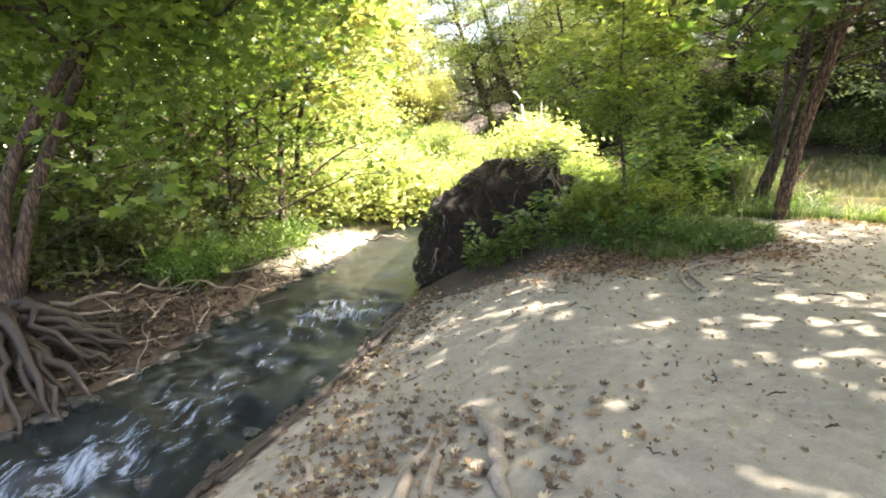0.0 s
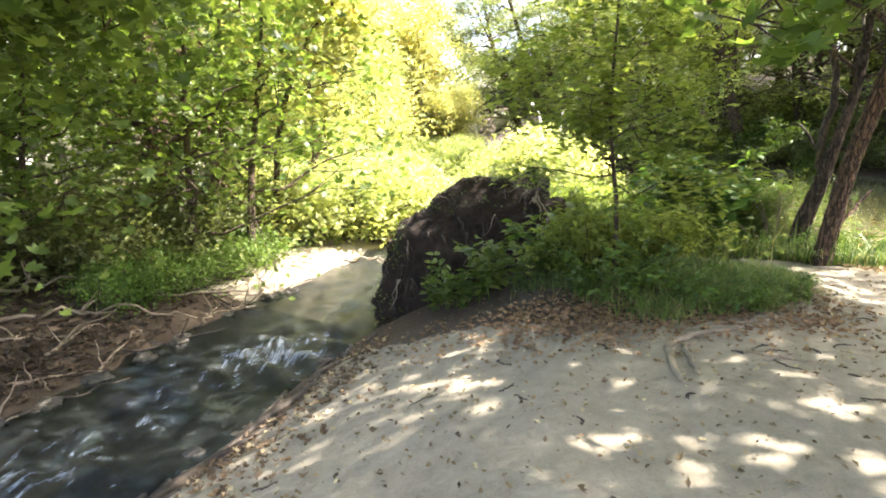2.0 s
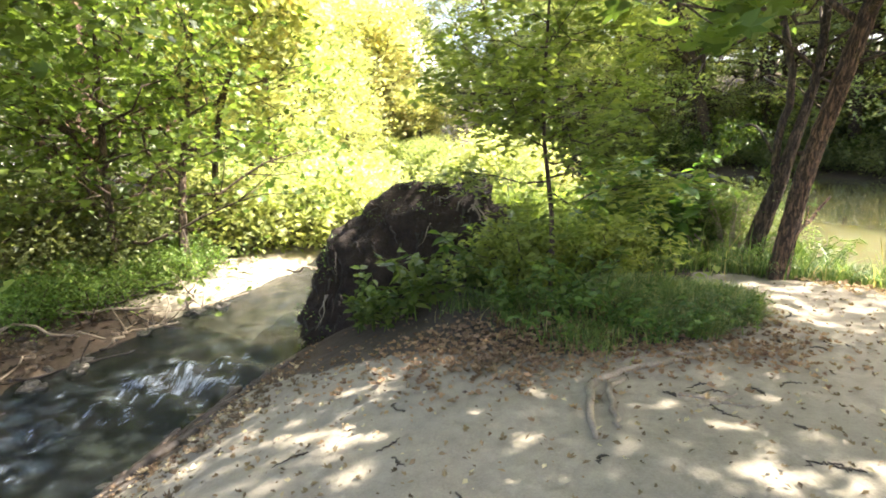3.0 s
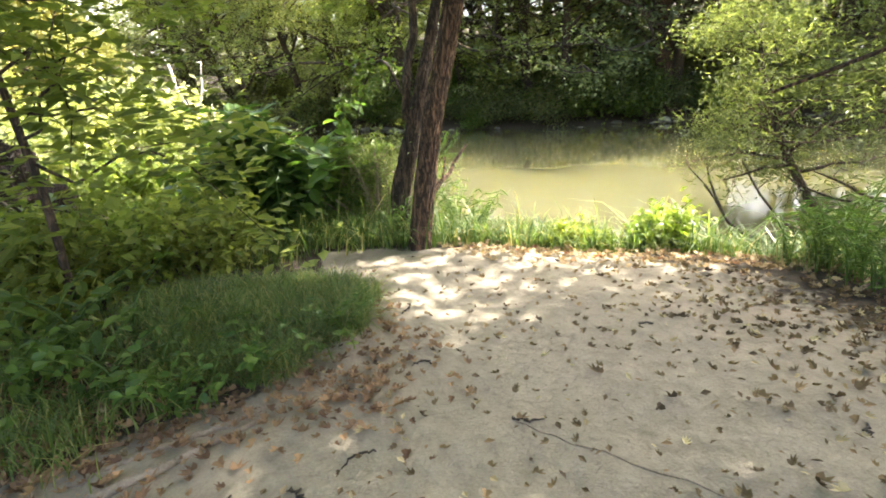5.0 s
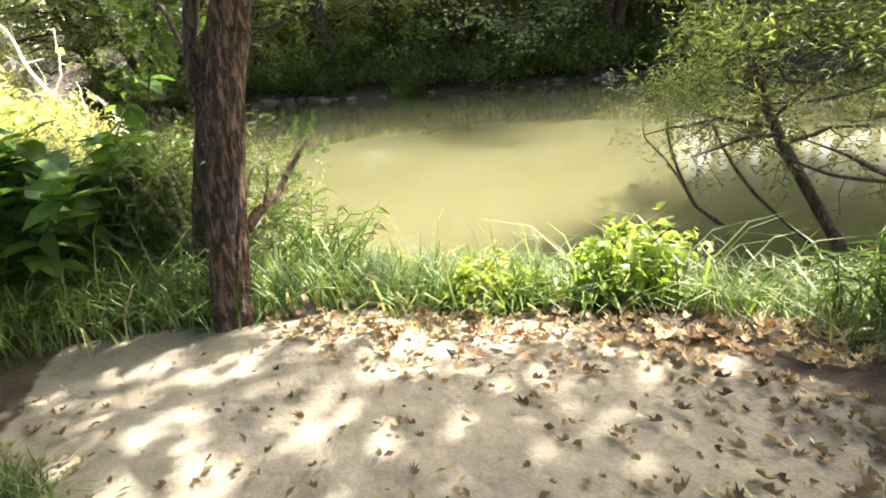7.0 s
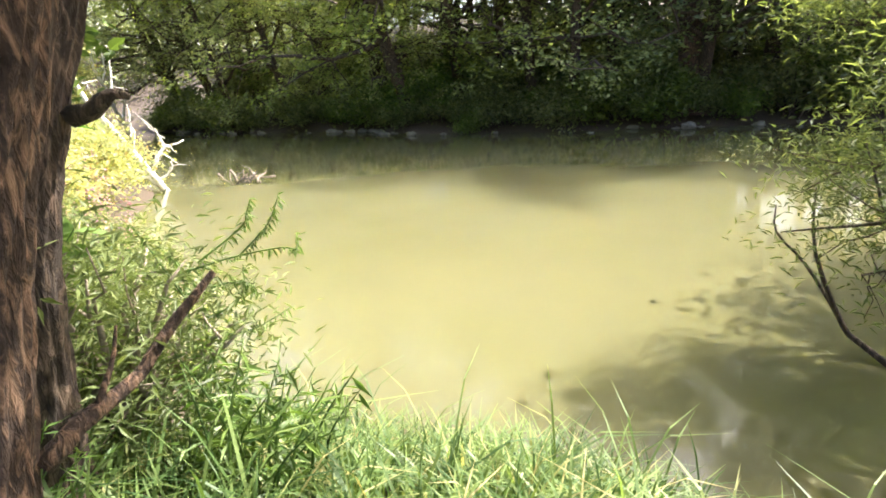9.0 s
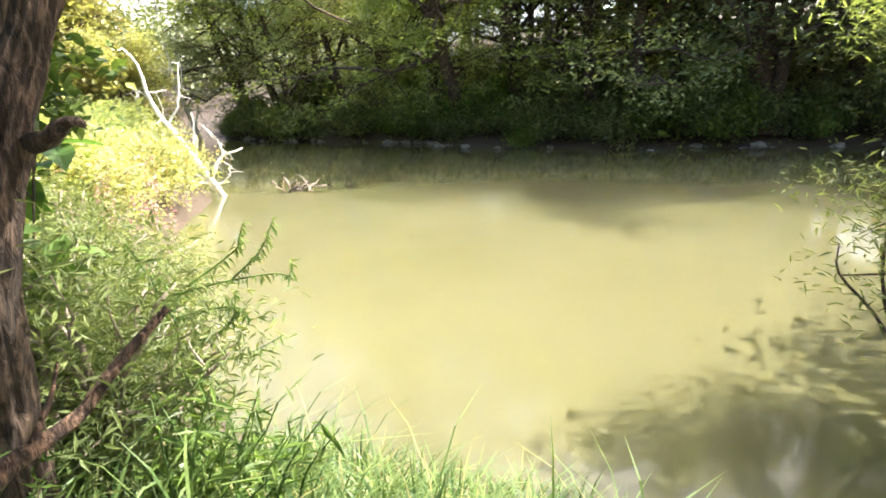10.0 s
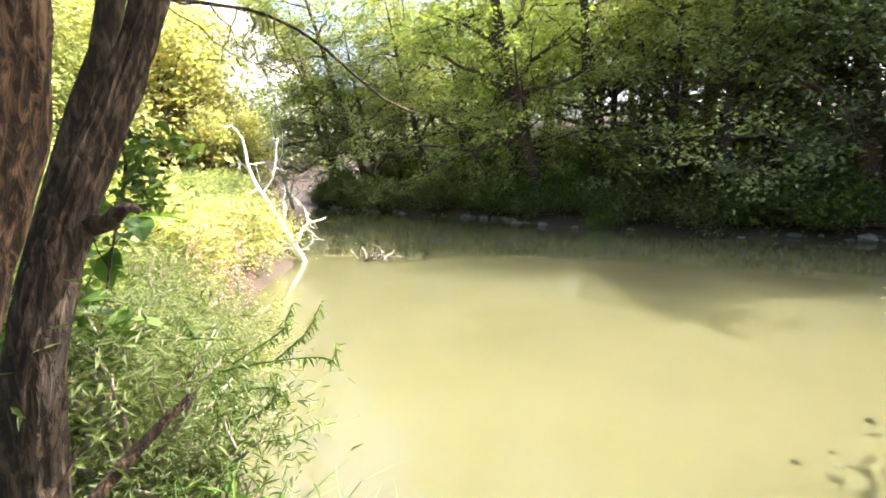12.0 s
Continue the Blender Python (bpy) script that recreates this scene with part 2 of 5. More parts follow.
def tube(geo, pts, radii, sides=7, rough=0.0, rng=RNG, ridge=0.0):
    """A tapered tube along a line of points, closed at its ends."""
    P = np.asarray(pts, float)
    k = len(P)
    R = np.interp(np.linspace(0, 1, k), np.linspace(0, 1, len(radii)), radii)
    T = np.gradient(P, axis=0)
    T /= np.linalg.norm(T, axis=1)[:, None] + 1e-9
    ref = np.array([0.31, 0.17, 0.93]) if abs(T[0][2]) < 0.8 else np.array([0.93, 0.3, 0.1])
    U = np.cross(T, ref)
    U /= np.linalg.norm(U, axis=1)[:, None] + 1e-9
    W = np.cross(T, U)
    a = np.arange(sides) * 2 * math.pi / sides
    rr = R[:, None] * (1 + rough * rng.uniform(-1, 1, (k, sides)))
    if ridge:
        L = np.concatenate([[0], np.cumsum(np.linalg.norm(np.diff(P, axis=0), axis=1))])[:, None]
        A = a[None]
        f = np.sin(8 * A + 0.9 * np.sin(4.1 * L) + 0.6 * np.sin(13 * L + 1)) + 0.35 * np.sin(19 * A + 1.1 * np.sin(9 * L + 2))
        g = np.abs(f) ** 0.6 * (0.8 + 0.2 * np.sin(27 * L + 7 * np.sin(3 * A)))
        rr = rr + ridge * (g - 0.8)
        rr = rr + (np.exp(-L / 0.16) * 0.03 * (1 + np.sin(4 * A + 1)))
    V = P[:, None, :] + rr[..., None] * (np.cos(a)[None, :, None] * U[:, None] + np.sin(a)[None, :, None] * W[:, None])
    i = np.arange(k - 1)[:, None] * sides
    j = np.arange(sides)[None]
    F = np.stack([i + j, i + (j + 1) % sides, i + sides + (j + 1) % sides, i + sides + j], -1).reshape(-1, 4)
    geo.add(V.reshape(-1, 3), [F, np.arange(sides)[None, ::-1], np.arange(sides)[None] + (k - 1) * sides])


def bend(a, b, n=6, sag=0.0, wob=0.05, rng=RNG):
    """Points from a to b along an uneven line; sag lifts (+) or drops (-) the middle."""
    a, b = np.asarray(a, float), np.asarray(b, float)
    t = np.linspace(0, 1, n)[:, None]
    L = np.linalg.norm(b - a)
    P = a + (b - a) * t
    P[:, 2] += (4 * t * (1 - t))[:, 0] * sag * L
    P[1:-1] += rng.normal(0, wob * L / n ** 0.5, (n - 2, 3))
    return P


def smooth_line(pts, n):
    """Resamples a few points into a smooth line of n points (Catmull-Rom)."""
    P = np.asarray(pts, float)
    Q = np.vstack([2 * P[0] - P[1], P, 2 * P[-1] - P[-2]])
    out = []
    for s in np.linspace(0, len(P) - 1 - 1e-6, n):
        i, t = int(s), s - int(s)
        a, b, c, d = Q[i:i + 4]
        out.append(0.5 * (2 * b + (c - a) * t + (2 * a - 5 * b + 4 * c - d) * t * t + (3 * b - a - 3 * c + d) * t ** 3))
    return np.array(out)


# leaf outlines: x across, y from stalk to tip, z the fold
OVAL = (np.array([(0, 0, 0), (0.28, 0.45, 0.08), (0, 1, -0.05), (-0.28, 0.45, 0.08)]), [np.array([[0, 1, 2, 3]])])
LANCE = (np.array([(0, 0, 0), (0.1, 0.4, 0.03), (0, 1, -0.1), (-0.1, 0.4, 0.03)]), [np.array([[0, 1, 2, 3]])])
FULL = (np.array([(0, 0, 0), (0.26, 0.22, 0.07), (0.27, 0.55, 0.05), (0, 1, -0.12), (-0.27, 0.55, 0.05), (-0.26, 0.22, 0.07), (0, 0.5, -0.02)]),
        [np.array([[0, 1, 2, 6], [6, 2, 3, 3], [0, 6, 4, 5], [6, 3, 4, 4]])[[0, 2]], np.array([[6, 2, 3], [6, 3, 4]])])
CURL_SCALE = np.array((0.62, 1.0, 2.4))
LOBED = (np.array([(0, 0, 0), (0.3, 0.02, 0.05), (0.55, 0.3, 0.1), (0.28, 0.42, 0.02), (0.42, 0.8, 0.09), (0.14, 0.62, 0), (0, 1.05, 0.05),
                   (-0.14, 0.62, 0), (-0.42, 0.8, 0.09), (-0.28, 0.42, 0.02), (-0.55, 0.3, 0.1), (-0.3, 0.02, 0.05), (0, 0.4, -0.03)]),
         [np.array([[12, 0, 1], [12, 1, 2], [12, 2, 3], [12, 3, 4], [12, 4, 5], [12, 5, 6], [12, 6, 7], [12, 7, 8], [12, 8, 9], [12, 9, 10], [12, 10, 11], [12, 11, 0]])])

CURLED = (LOBED[0] * CURL_SCALE, LOBED[1])


def scatter(geo, shape, pos, size, up=0.6, vary=0.35, rng=RNG, heading=None, droop=0.0):
    """Many leaves at pos: normals lean upwards by up, sizes vary, tips hang by droop."""
    pos = np.asarray(pos, float)
    n = len(pos)
    N = rng.normal(0, 1, (n, 3)) * (1 - up)
    N[:, 2] = np.abs(N[:, 2]) + up
    N /= np.linalg.norm(N, axis=1)[:, None]
    H = rng.normal(0, 1, (n, 3)) if heading is None else np.asarray(heading, float) + rng.normal(0, 0.35, (n, 3))
    H[:, 2] -= droop
    H -= N * (H * N).sum(1)[:, None]
    H /= np.linalg.norm(H, axis=1)[:, None] + 1e-9
    X = np.cross(H, N)
    s = size * (1 + vary * rng.uniform(-1, 1, n))
    tv, tf = shape
    V = pos[:, None] + s[:, None, None] * (tv[None, :, :1] * X[:, None] + tv[None, :, 1:2] * H[:, None] + tv[None, :, 2:] * N[:, None])
    k = len(tv)
    off = np.arange(n)[:, None, None] * k
    geo.add(V.reshape(-1, 3), [(f[None] + off).reshape(-1, f.shape[1]) for f in tf])


def clumps(centres, per, spread, rng=RNG, flat=0.6):
    c = np.repeat(np.asarray(centres, float), per, axis=0)
    d = rng.normal(0, 1, c.shape) * spread
    d[:, 2] *= flat
    return c + d


def grow(rng, wood, line, radii, limbs, reach, low=0.35, lift=(15, 55), subs=4, sides=9, arc=None, ridge=0.0):
    """A trunk along line with limbs and twigs; returns the places where foliage sits."""
    line = np.asarray(line, float)
    tube(wood, line, radii, sides, 0.0 if ridge else 0.06, rng, ridge)
    tips = []
    k = len(line)
    for i in range(limbs):
        f = low + (1 - low) * (i + rng.uniform(0, 1)) / limbs
        s = f * (k - 1)
        j = min(int(s), k - 2)
        start = line[j] + (line[j + 1] - line[j]) * (s - j)
        az = i * 2.4 + rng.uniform(-0.5, 0.5) if arc is None else rng.uniform(*arc)
        el = radians(rng.uniform(*lift))
        L = reach * (1.15 - 0.55 * f) * rng.uniform(0.7, 1.2)
        d = np.array([math.cos(az) * math.cos(el), math.sin(az) * math.cos(el), math.sin(el)])
        r = np.interp(f, np.linspace(0, 1, len(radii)), radii) * 0.5
        P = bend(start, start + d * L, 6, rng.uniform(-0.06, 0.1), 0.1, rng)
        tube(wood, P, (r, r * 0.25), 5, 0.08, rng)
        tips.append(P[-1])
        for q in range(subs):
            g = rng.uniform(0.3, 0.95)
            b = P[int(g * 5)]
            e = d * 0.6 + rng.normal(0, 0.55, 3)
            Q = bend(b, b + e * L * 0.42, 4, 0, 0.1, rng)
            tube(wood, Q, (r * 0.35, r * 0.08), 4, 0, rng)
            tips += [Q[-1], Q[2]]
    return np.array(tips)


# ---- ground ----
STREAM_MID = np.array([(-7.5, -6), (-5.5, -1), (-3.95, 2.4), (-2.67, 5.0), (-2.2, 6.6), (-1.78, 8.6), (-1.52, 10.6), (-1.0, 13), (0.2, 17), (1.2, 21)])
STREAM_HALF = np.array([1.5, 1.4, 1.35, 1.28, 1.24, 1.34, 0.95, 0.8, 0.8, 0.8])
NEAR_EDGE = np.array([(22, -30), (14, -6), (11, 1), (9.3, 4.6), (7.8, 7.0), (6.75, 8.15), (5.95, 8.9), (5.3, 9.5), (4.9, 10.2), (4.4, 11.6), (3.95, 13.4), (3.85, 15), (3.9, 17.6), (4.2, 20.2), (3, 24), (0.7, 31), (-2.4, 45), (-8, 62)])
FAR_EDGE = np.array([(-3, 64), (2.4, 47.5), (5, 42.2), (12.2, 34.2), (14.5, 28.8), (20, 23.8), (26.5, 19.6), (34, 11), (44, -8), (50, -30)])
RIVER_Z, STREAM_Z = -0.9, -1.0


def line_dist(x, y, line, half=None):
    """Distance to a line of points, and the half width interpolated where it is nearest."""
    best = np.full(x.shape, 1e9)
    width = np.zeros(x.shape)
    side = np.zeros(x.shape)
    for i in range(len(line) - 1):
        a, b = line[i], line[i + 1]
        d = b - a
        t = np.clip(((x - a[0]) * d[0] + (y - a[1]) * d[1]) / (d @ d), 0, 1)
        q = np.hypot(x - a[0] - t * d[0], y - a[1] - t * d[1])
        m = q < best
        best = np.where(m, q, best)
        side = np.where(m, (x - a[0]) * d[1] - (y - a[1]) * d[0], side)
        if half is not None:
            width = np.where(m, half[i] * (1 - t) + half[i + 1] * t, width)
    return best, width, side


def in_poly(x, y, P):
    inside = np.zeros(x.shape, bool)
    for i in range(len(P)):
        a, b = P[i], P[i - 1]
        hit = ((a[1] > y) != (b[1] > y)) & (x < (b[0] - a[0]) * (y - a[1]) / (b[1] - a[1] + 1e-12) + a[0])
        inside ^= hit
    return inside


def wave(x, y, s, p):
    return (np.sin(x * s + p) + np.sin(y * s * 1.13 + 2 * p) + np.sin((x + y) * s * 0.71 + 3 * p) + np.sin((x - 1.7 * y) * s * 0.53 + p)) / 4


def terrain(x, y):
    x, y = np.asarray(x, float), np.asarray(y, float)
    ds, hw, side = line_dist(x, y, STREAM_MID, STREAM_HALF)
    ds = ds - hw + 0.12 * wave(x, y, 2.6, 1.0)
    right = np.interp(ds, [-1.5, -0.5, 0, 1.05, 1.45, 2.2, 2.9, 4], [-1.4, -1.25, -1.0, -0.56, -0.4, -0.13, -0.02, 0])
    left = np.interp(ds, [-1.5, -0.5, 0, 0.5, 2, 5, 12, 40], [-1.4, -1.25, -1.0, -0.82, -0.6, -0.3, 0.4, 3.0])
    h = np.where(side > 0, right, left)
    dn, _, _ = line_dist(x, y, NEAR_EDGE)
    df, _, _ = line_dist(x, y, FAR_EDGE)
    river = in_poly(x, y, np.vstack([NEAR_EDGE, FAR_EDGE]))
    dn = dn + 0.1 * wave(x, y, 3.0, 0.4)
    near = np.interp(dn, [0, 0.5, 1.1, 1.6, 2.2], [-0.92, -0.6, -0.22, -0.06, 0.02])
    far = np.interp(df, [0, 0.5, 3, 10, 25, 40], [-0.95, -0.45, 0.3, 2.4, 7.0, 9.0])
    bed = -0.92 - 1.2 * np.clip(np.minimum(dn, df) / 2.5, 0, 1)
    h = np.where(river, bed, np.where(df < dn, far, np.minimum(h, near)))
    h = h + 0.02 * wave(x, y, 5.0, 0.7) + 0.012 * wave(x, y, 13.0, 2.0)
    mound = 0.16 * np.exp(-(((x - 2.9) / 0.9) ** 2 + ((y - 6.5) / 0.55) ** 2))
    return h + np.where(river, 0, mound)


def ground_z(x, y):
    return float(terrain(np.array([x]), np.array([y]))[0])


def graded(lo, a, b, hi, step, far):
    mid = np.arange(a, b + 1e-6, step)
    up = b + np.cumsum(np.geomspace(step, far, 46)) * 1.0
    dn = a - np.cumsum(np.geomspace(step, far, 46)) * 1.0
    up = b + (up - b) * (hi - b) / (up[-1] - b)
    dn = a + (dn - a) * (lo - a) / (dn[-1] - a)
    return np.concatenate([dn[::-1], mid, up])


def build_ground():
    gx, gy = graded(-400, -7, 9, 400, 0.09, 60), graded(-300, -1.5, 13, 500, 0.09, 60)
    X, Y = np.meshgrid(gx, gy)
    Z = terrain(X, Y)
    nx, ny = len(gx), len(gy)
    i = np.arange(ny - 1)[:, None] * nx + np.arange(nx - 1)[None]
    F = np.stack([i, i + 1, i + nx + 1, i + nx], -1).reshape(-1, 4)
    g = Geo().add(np.stack([X, Y, Z], -1).reshape(-1, 3), [F])
    ob = part("ground", g, M_GROUND)
    ds, hw, side = line_dist(X, Y, STREAM_MID, STREAM_HALF)
    ds = ds - hw
    dn, _, _ = line_dist(X, Y, NEAR_EDGE)
    river = in_poly(X, Y, np.vstack([NEAR_EDGE, FAR_EDGE]))
    sand = np.clip((ds - 0.12 + 0.12 * wave(X, Y, 4.0, 0.9)) / 0.5, 0, 1) * (side > 0) * np.clip((dn - 1.4) / 0.7, 0, 1) * (~river)
    edge = np.interp(X, [-1, 0.3, 1.4, 2.4, 3.3, 3.75, 4.0, 4.66, 5.6], [7.3, 6.4, 5.85, 5.55, 5.7, 6.3, 7.65, 7.45, 7.1])
    sand *= np.clip((edge - Y) / 0.35 + 0.5, 0, 1)
    right = np.interp(Y, [-2, 3, 4.5, 5.6, 6.4], [4.7, 5.25, 5.8, 6.15, 6.5]) + 0.35 * wave(X, Y, 2.3, 0.8) + 0.15 * wave(X, Y, 7.0, 1.9)
    sand *= np.clip((right - X) / 1.3 + 0.5, 0, 1)
    shoal = np.clip((1.5 - ds) / 0.5, 0, 1) * np.clip((Y - 9.3) / 0.6, 0, 1) * np.clip((14.5 - Y) / 1.0, 0, 1) * (side < 0)
    sand = np.maximum(sand, shoal)
    at = ob.data.attributes.new("sand", "FLOAT", "POINT")
    at.data.foreach_set("value", sand.ravel())
    me = ob.data.attributes.new("meadow", "FLOAT", "POINT")
    me.data.foreach_set("value", (np.clip((np.hypot(X - 1, Y - 5) - 13) / 6, 0, 1) * np.clip((line_dist(X, Y, FAR_EDGE)[0] - 25) / 10, 0, 1)).ravel())
    tagged(ob, "pale dappled silt path running down to dark wooded banks", "ground", kind="structure")


def build_water():
    P = np.vstack([NEAR_EDGE + (-2.2, 0), FAR_EDGE + (1.5, 1.0)])
    me = bpy.data.meshes.new("water")
    me.from_pydata([(float(a), float(b), RIVER_Z) for a, b in P], [], [list(range(len(P)))])
    me.materials.append(M_RIVER)
    tagged(new("water", me), "calm turbid yellow-green river with soft reflections", "river", kind="structure")
    # the stream: rows across its course, with low standing waves
    n, k = 420, 46
    mid = smooth_line(np.column_stack([STREAM_MID, np.zeros(len(STREAM_MID))]), n)[:, :2]
    half = np.interp(np.linspace(0, len(STREAM_MID) - 1, n), np.arange(len(STREAM_MID)), STREAM_HALF) + 0.35
    T = np.gradient(mid, axis=0)
    T /= np.linalg.norm(T, axis=1)[:, None]
    C = np.column_stack([-T[:, 1], T[:, 0]])
    s = np.linspace(-1, 1, k)
    XY = mid[:, None] + C[:, None] * (half[:, None] * s[None])[..., None]
    along = np.concatenate([[0], np.cumsum(np.linalg.norm(np.diff(mid, axis=0), axis=1))])
    A, S = np.meshgrid(along, s * 1.6, indexing="ij")
    rapid = np.exp(-((XY[..., 1] - 3.6) / 1.5) ** 2) * np.clip(1.2 - np.abs(S + 0.1), 0, 1) + 1.0 * np.exp(-((XY[..., 1] - 7.4) / 0.8) ** 2) * np.clip(1.3 - np.abs(S + 0.5), 0, 1)
    rapid = rapid + 0.35 * np.exp(-((XY[..., 1] - 5.5) / 1.5) ** 2) * np.clip(1.0 - np.abs(S), 0, 1)
    Z = STREAM_Z + (0.009 + 0.055 * rapid) * (np.sin(A * 7 + S * 3 + 1.3 * np.sin(S * 4)) + np.sin(A * 12.7 - S * 6) * 0.6 + np.sin(A * 4.1 + S * 9) * 0.5)
    i = np.arange(n - 1)[:, None] * k + np.arange(k - 1)[None]
    F = np.stack([i, i + 1, i + k + 1, i + k], -1).reshape(-1, 4)
    ob = part("water", Geo().add(np.concatenate([XY, Z[..., None]], -1).reshape(-1, 3), [F]), M_STREAM)
    at = ob.data.attributes.new("rapid", "FLOAT", "POINT")
    at.data.foreach_set("value", rapid.ravel())
    uv = ob.data.uv_layers.new(name="flow")
    idx = np.empty(len(ob.data.loops), int)
    ob.data.loops.foreach_get("vertex_index", idx)
    uv.data.foreach_set("uv", np.stack([A.ravel()[idx] * 0.8, S.ravel()[idx] * 1.7], -1).ravel())
    tagged(ob, "shallow fast stream with dark water and broken white riffles", "stream", kind="structure")


build_ground()
build_water()


# ---- trees ----
def tree(name, label, at, line, radii, seed, limbs=14, reach=3.0, low=0.35, per=70, spread=0.5, size=0.14, bark=None, leaf=None,
         shape=OVAL, lift=(10, 55), subs=4, arc=None, group="", sides=9, up=0.45, droop=0.3, more=(), ridge=0.0, rings=12, floor=-9, flat=0.6):
    """A tree as one thing: its trunk with limbs, and its crown. line is given from its base."""
    rng = np.random.default_rng(seed)
    wood, green = Geo(), Geo()
    tips = grow(rng, wood, smooth_line(line, rings), radii, limbs, reach, low, lift, subs, sides, arc, ridge)
    for l2, r2, n2, reach2 in more:
        tips = np.vstack([tips, grow(rng, wood, smooth_line(l2, 10), r2, n2, reach2, low, lift, subs, min(sides, 9), arc)])
    tips = tips[tips[:, 2] > floor]
    scatter(green, shape, clumps(tips, per, spread, rng, flat), size, up, 0.4, rng, droop=droop)
    ob = thing(name, at, label, "tree", group)
    part("trunk", wood, bark or M_BARK_DARK, ob)
    part("crown", green, leaf or M_LEAF, ob, smooth=False)
    return ob


def far_bank():
    kinds = []
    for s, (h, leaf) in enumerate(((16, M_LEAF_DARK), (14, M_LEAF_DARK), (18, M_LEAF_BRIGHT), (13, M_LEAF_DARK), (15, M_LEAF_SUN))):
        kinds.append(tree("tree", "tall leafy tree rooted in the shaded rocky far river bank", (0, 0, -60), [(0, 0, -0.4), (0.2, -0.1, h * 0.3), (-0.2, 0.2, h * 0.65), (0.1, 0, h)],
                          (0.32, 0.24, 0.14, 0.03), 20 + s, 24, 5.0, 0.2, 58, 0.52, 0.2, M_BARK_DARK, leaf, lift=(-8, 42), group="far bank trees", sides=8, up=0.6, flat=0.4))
    rng = np.random.default_rng(5)
    line = smooth_line(np.column_stack([FAR_EDGE[1:9], np.zeros(8)]), 60)[:, :2]
    d = np.gradient(line, axis=0)
    d /= np.linalg.norm(d, axis=1)[:, None]
    out = np.column_stack([-d[:, 1], d[:, 0]])
    k = 0
    for row, (off, step) in enumerate(((2.0, 3), (5.5, 4), (10.0, 5), (16.0, 5), (22.0, 3))):
        for i in [q for q in range(row, 58) if (q - row) % (step if q < 46 else 2) == 0]:
            p = line[i] + out[i] * (off + rng.uniform(-0.8, 1.2)) + rng.normal(0, 0.5, 2)
            lean = Matrix.Rotation(radians((17, 6, 2, 0, 0)[row] + rng.uniform(-4, 4)), 4, Vector((d[i][0], d[i][1], 0)))
            m = Matrix.Translation((p[0], p[1], ground_z(*p))) @ lean @ pose(0, 0, 0, 0, 0, rng.uniform(0, 360)) @ Matrix.Scale(rng.uniform(0.8, 1.15), 4)
            if k < 5:
                kinds[k].matrix_basis = m
            else:
                # upstream stretch takes the lighter leaf kinds, which paint its sunlit crowns
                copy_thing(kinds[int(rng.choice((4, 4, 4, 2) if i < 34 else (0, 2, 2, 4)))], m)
            k += 1
    return line, out


FAR_LINE, FAR_OUT = far_bank()


def bush(name, label, at, radius, height, seed, stems=12, leaf=None, size=0.1, per=60, shape=OVAL, bark=None, group="", spread=None, category="bush", droop=0.25):
    """A shrub: stems that fan out from the base, leaf clumps along them."""
    rng = np.random.default_rng(seed)
    wood, green = Geo(), Geo()
    tips = []
    for i in range(stems):
        az = i * 2.4 + rng.uniform(-0.4, 0.4)
        r = radius * rng.uniform(0.25, 1.0)
        h = height * rng.uniform(0.55, 1.0) * (1.15 - 0.45 * r / radius)
        P = bend((rng.normal(0, 0.06 * radius), rng.normal(0, 0.06 * radius), -0.12), (r * math.cos(az), r * math.sin(az), h), 7, 0.12, 0.06, rng)
        tube(wood, P, (0.012 + 0.012 * height, 0.004), 5, 0, rng)
        tips += [P[2], P[3], P[4], P[5], P[6]]
        for q in range(2):
            b = P[int(rng.integers(2, 6))]
            e = b + rng.normal(0, 0.32 * radius, 3)
            tube(wood, bend(b, e, 4, 0, 0.08, rng), (0.007, 0.002), 4, 0, rng)
            tips.append(e)
    tips = np.array(tips)
    tips = tips[tips[:, 2] > 0.02]
    scatter(green, shape, clumps(tips, per, spread or radius * 0.2, rng, 0.8), size, 0.4, 0.4, rng, droop=droop)
    ob = thing(name, at, label, category, group)
    part("stem_tangle", wood, bark or M_BARK_DARK, ob)
    part("foliage", green, leaf or M_LEAF_DARK, ob, smooth=False)
    return ob


def on_ground(x, y, dz=0.0):
    return (x, y, ground_z(x, y) + dz)


def spots(ob, places, rng, lo=0.8, hi=1.2, sink=0.0):
    """Sets a thing at the first place and copies of it at the rest."""
    for i, (x, y) in enumerate(places):
        m = pose(x, y, ground_z(x, y) - sink, 0, 0, rng.uniform(0, 360)) @ Matrix.Scale(rng.uniform(lo, hi), 4)
        if i == 0:
            first = m
        else:
            copy_thing(ob, m)
    ob.matrix_basis = first


def boulder(at, size, seed, group, mat):
    rng = np.random.default_rng(seed)
    bm = bmesh.new()
    bmesh.ops.create_icosphere(bm, subdivisions=3, radius=1)
    o = Vector(rng.uniform(-50, 50, 3))
    for v in bm.verts:
        n = v.co.normalized()
        v.co = n * (0.8 + 0.5 * noise.noise(n * 1.3 + o) + 0.12 * noise.noise(n * 4 + o))
        v.co.x *= size * rng.uniform(1.2, 1.25)
        v.co.y *= size
        v.co.z *= size * 0.6
    me = bpy.data.meshes.new("boulder")
    bm.to_mesh(me)
    bm.free()
    me.materials.append(mat)
    ob = new("boulder", me)
    ob.matrix_basis = pose(*at, 0, 0, rng.uniform(0, 360))
    return tagged(ob, "weathered grey-brown boulder at the river's edge", "rock", group)


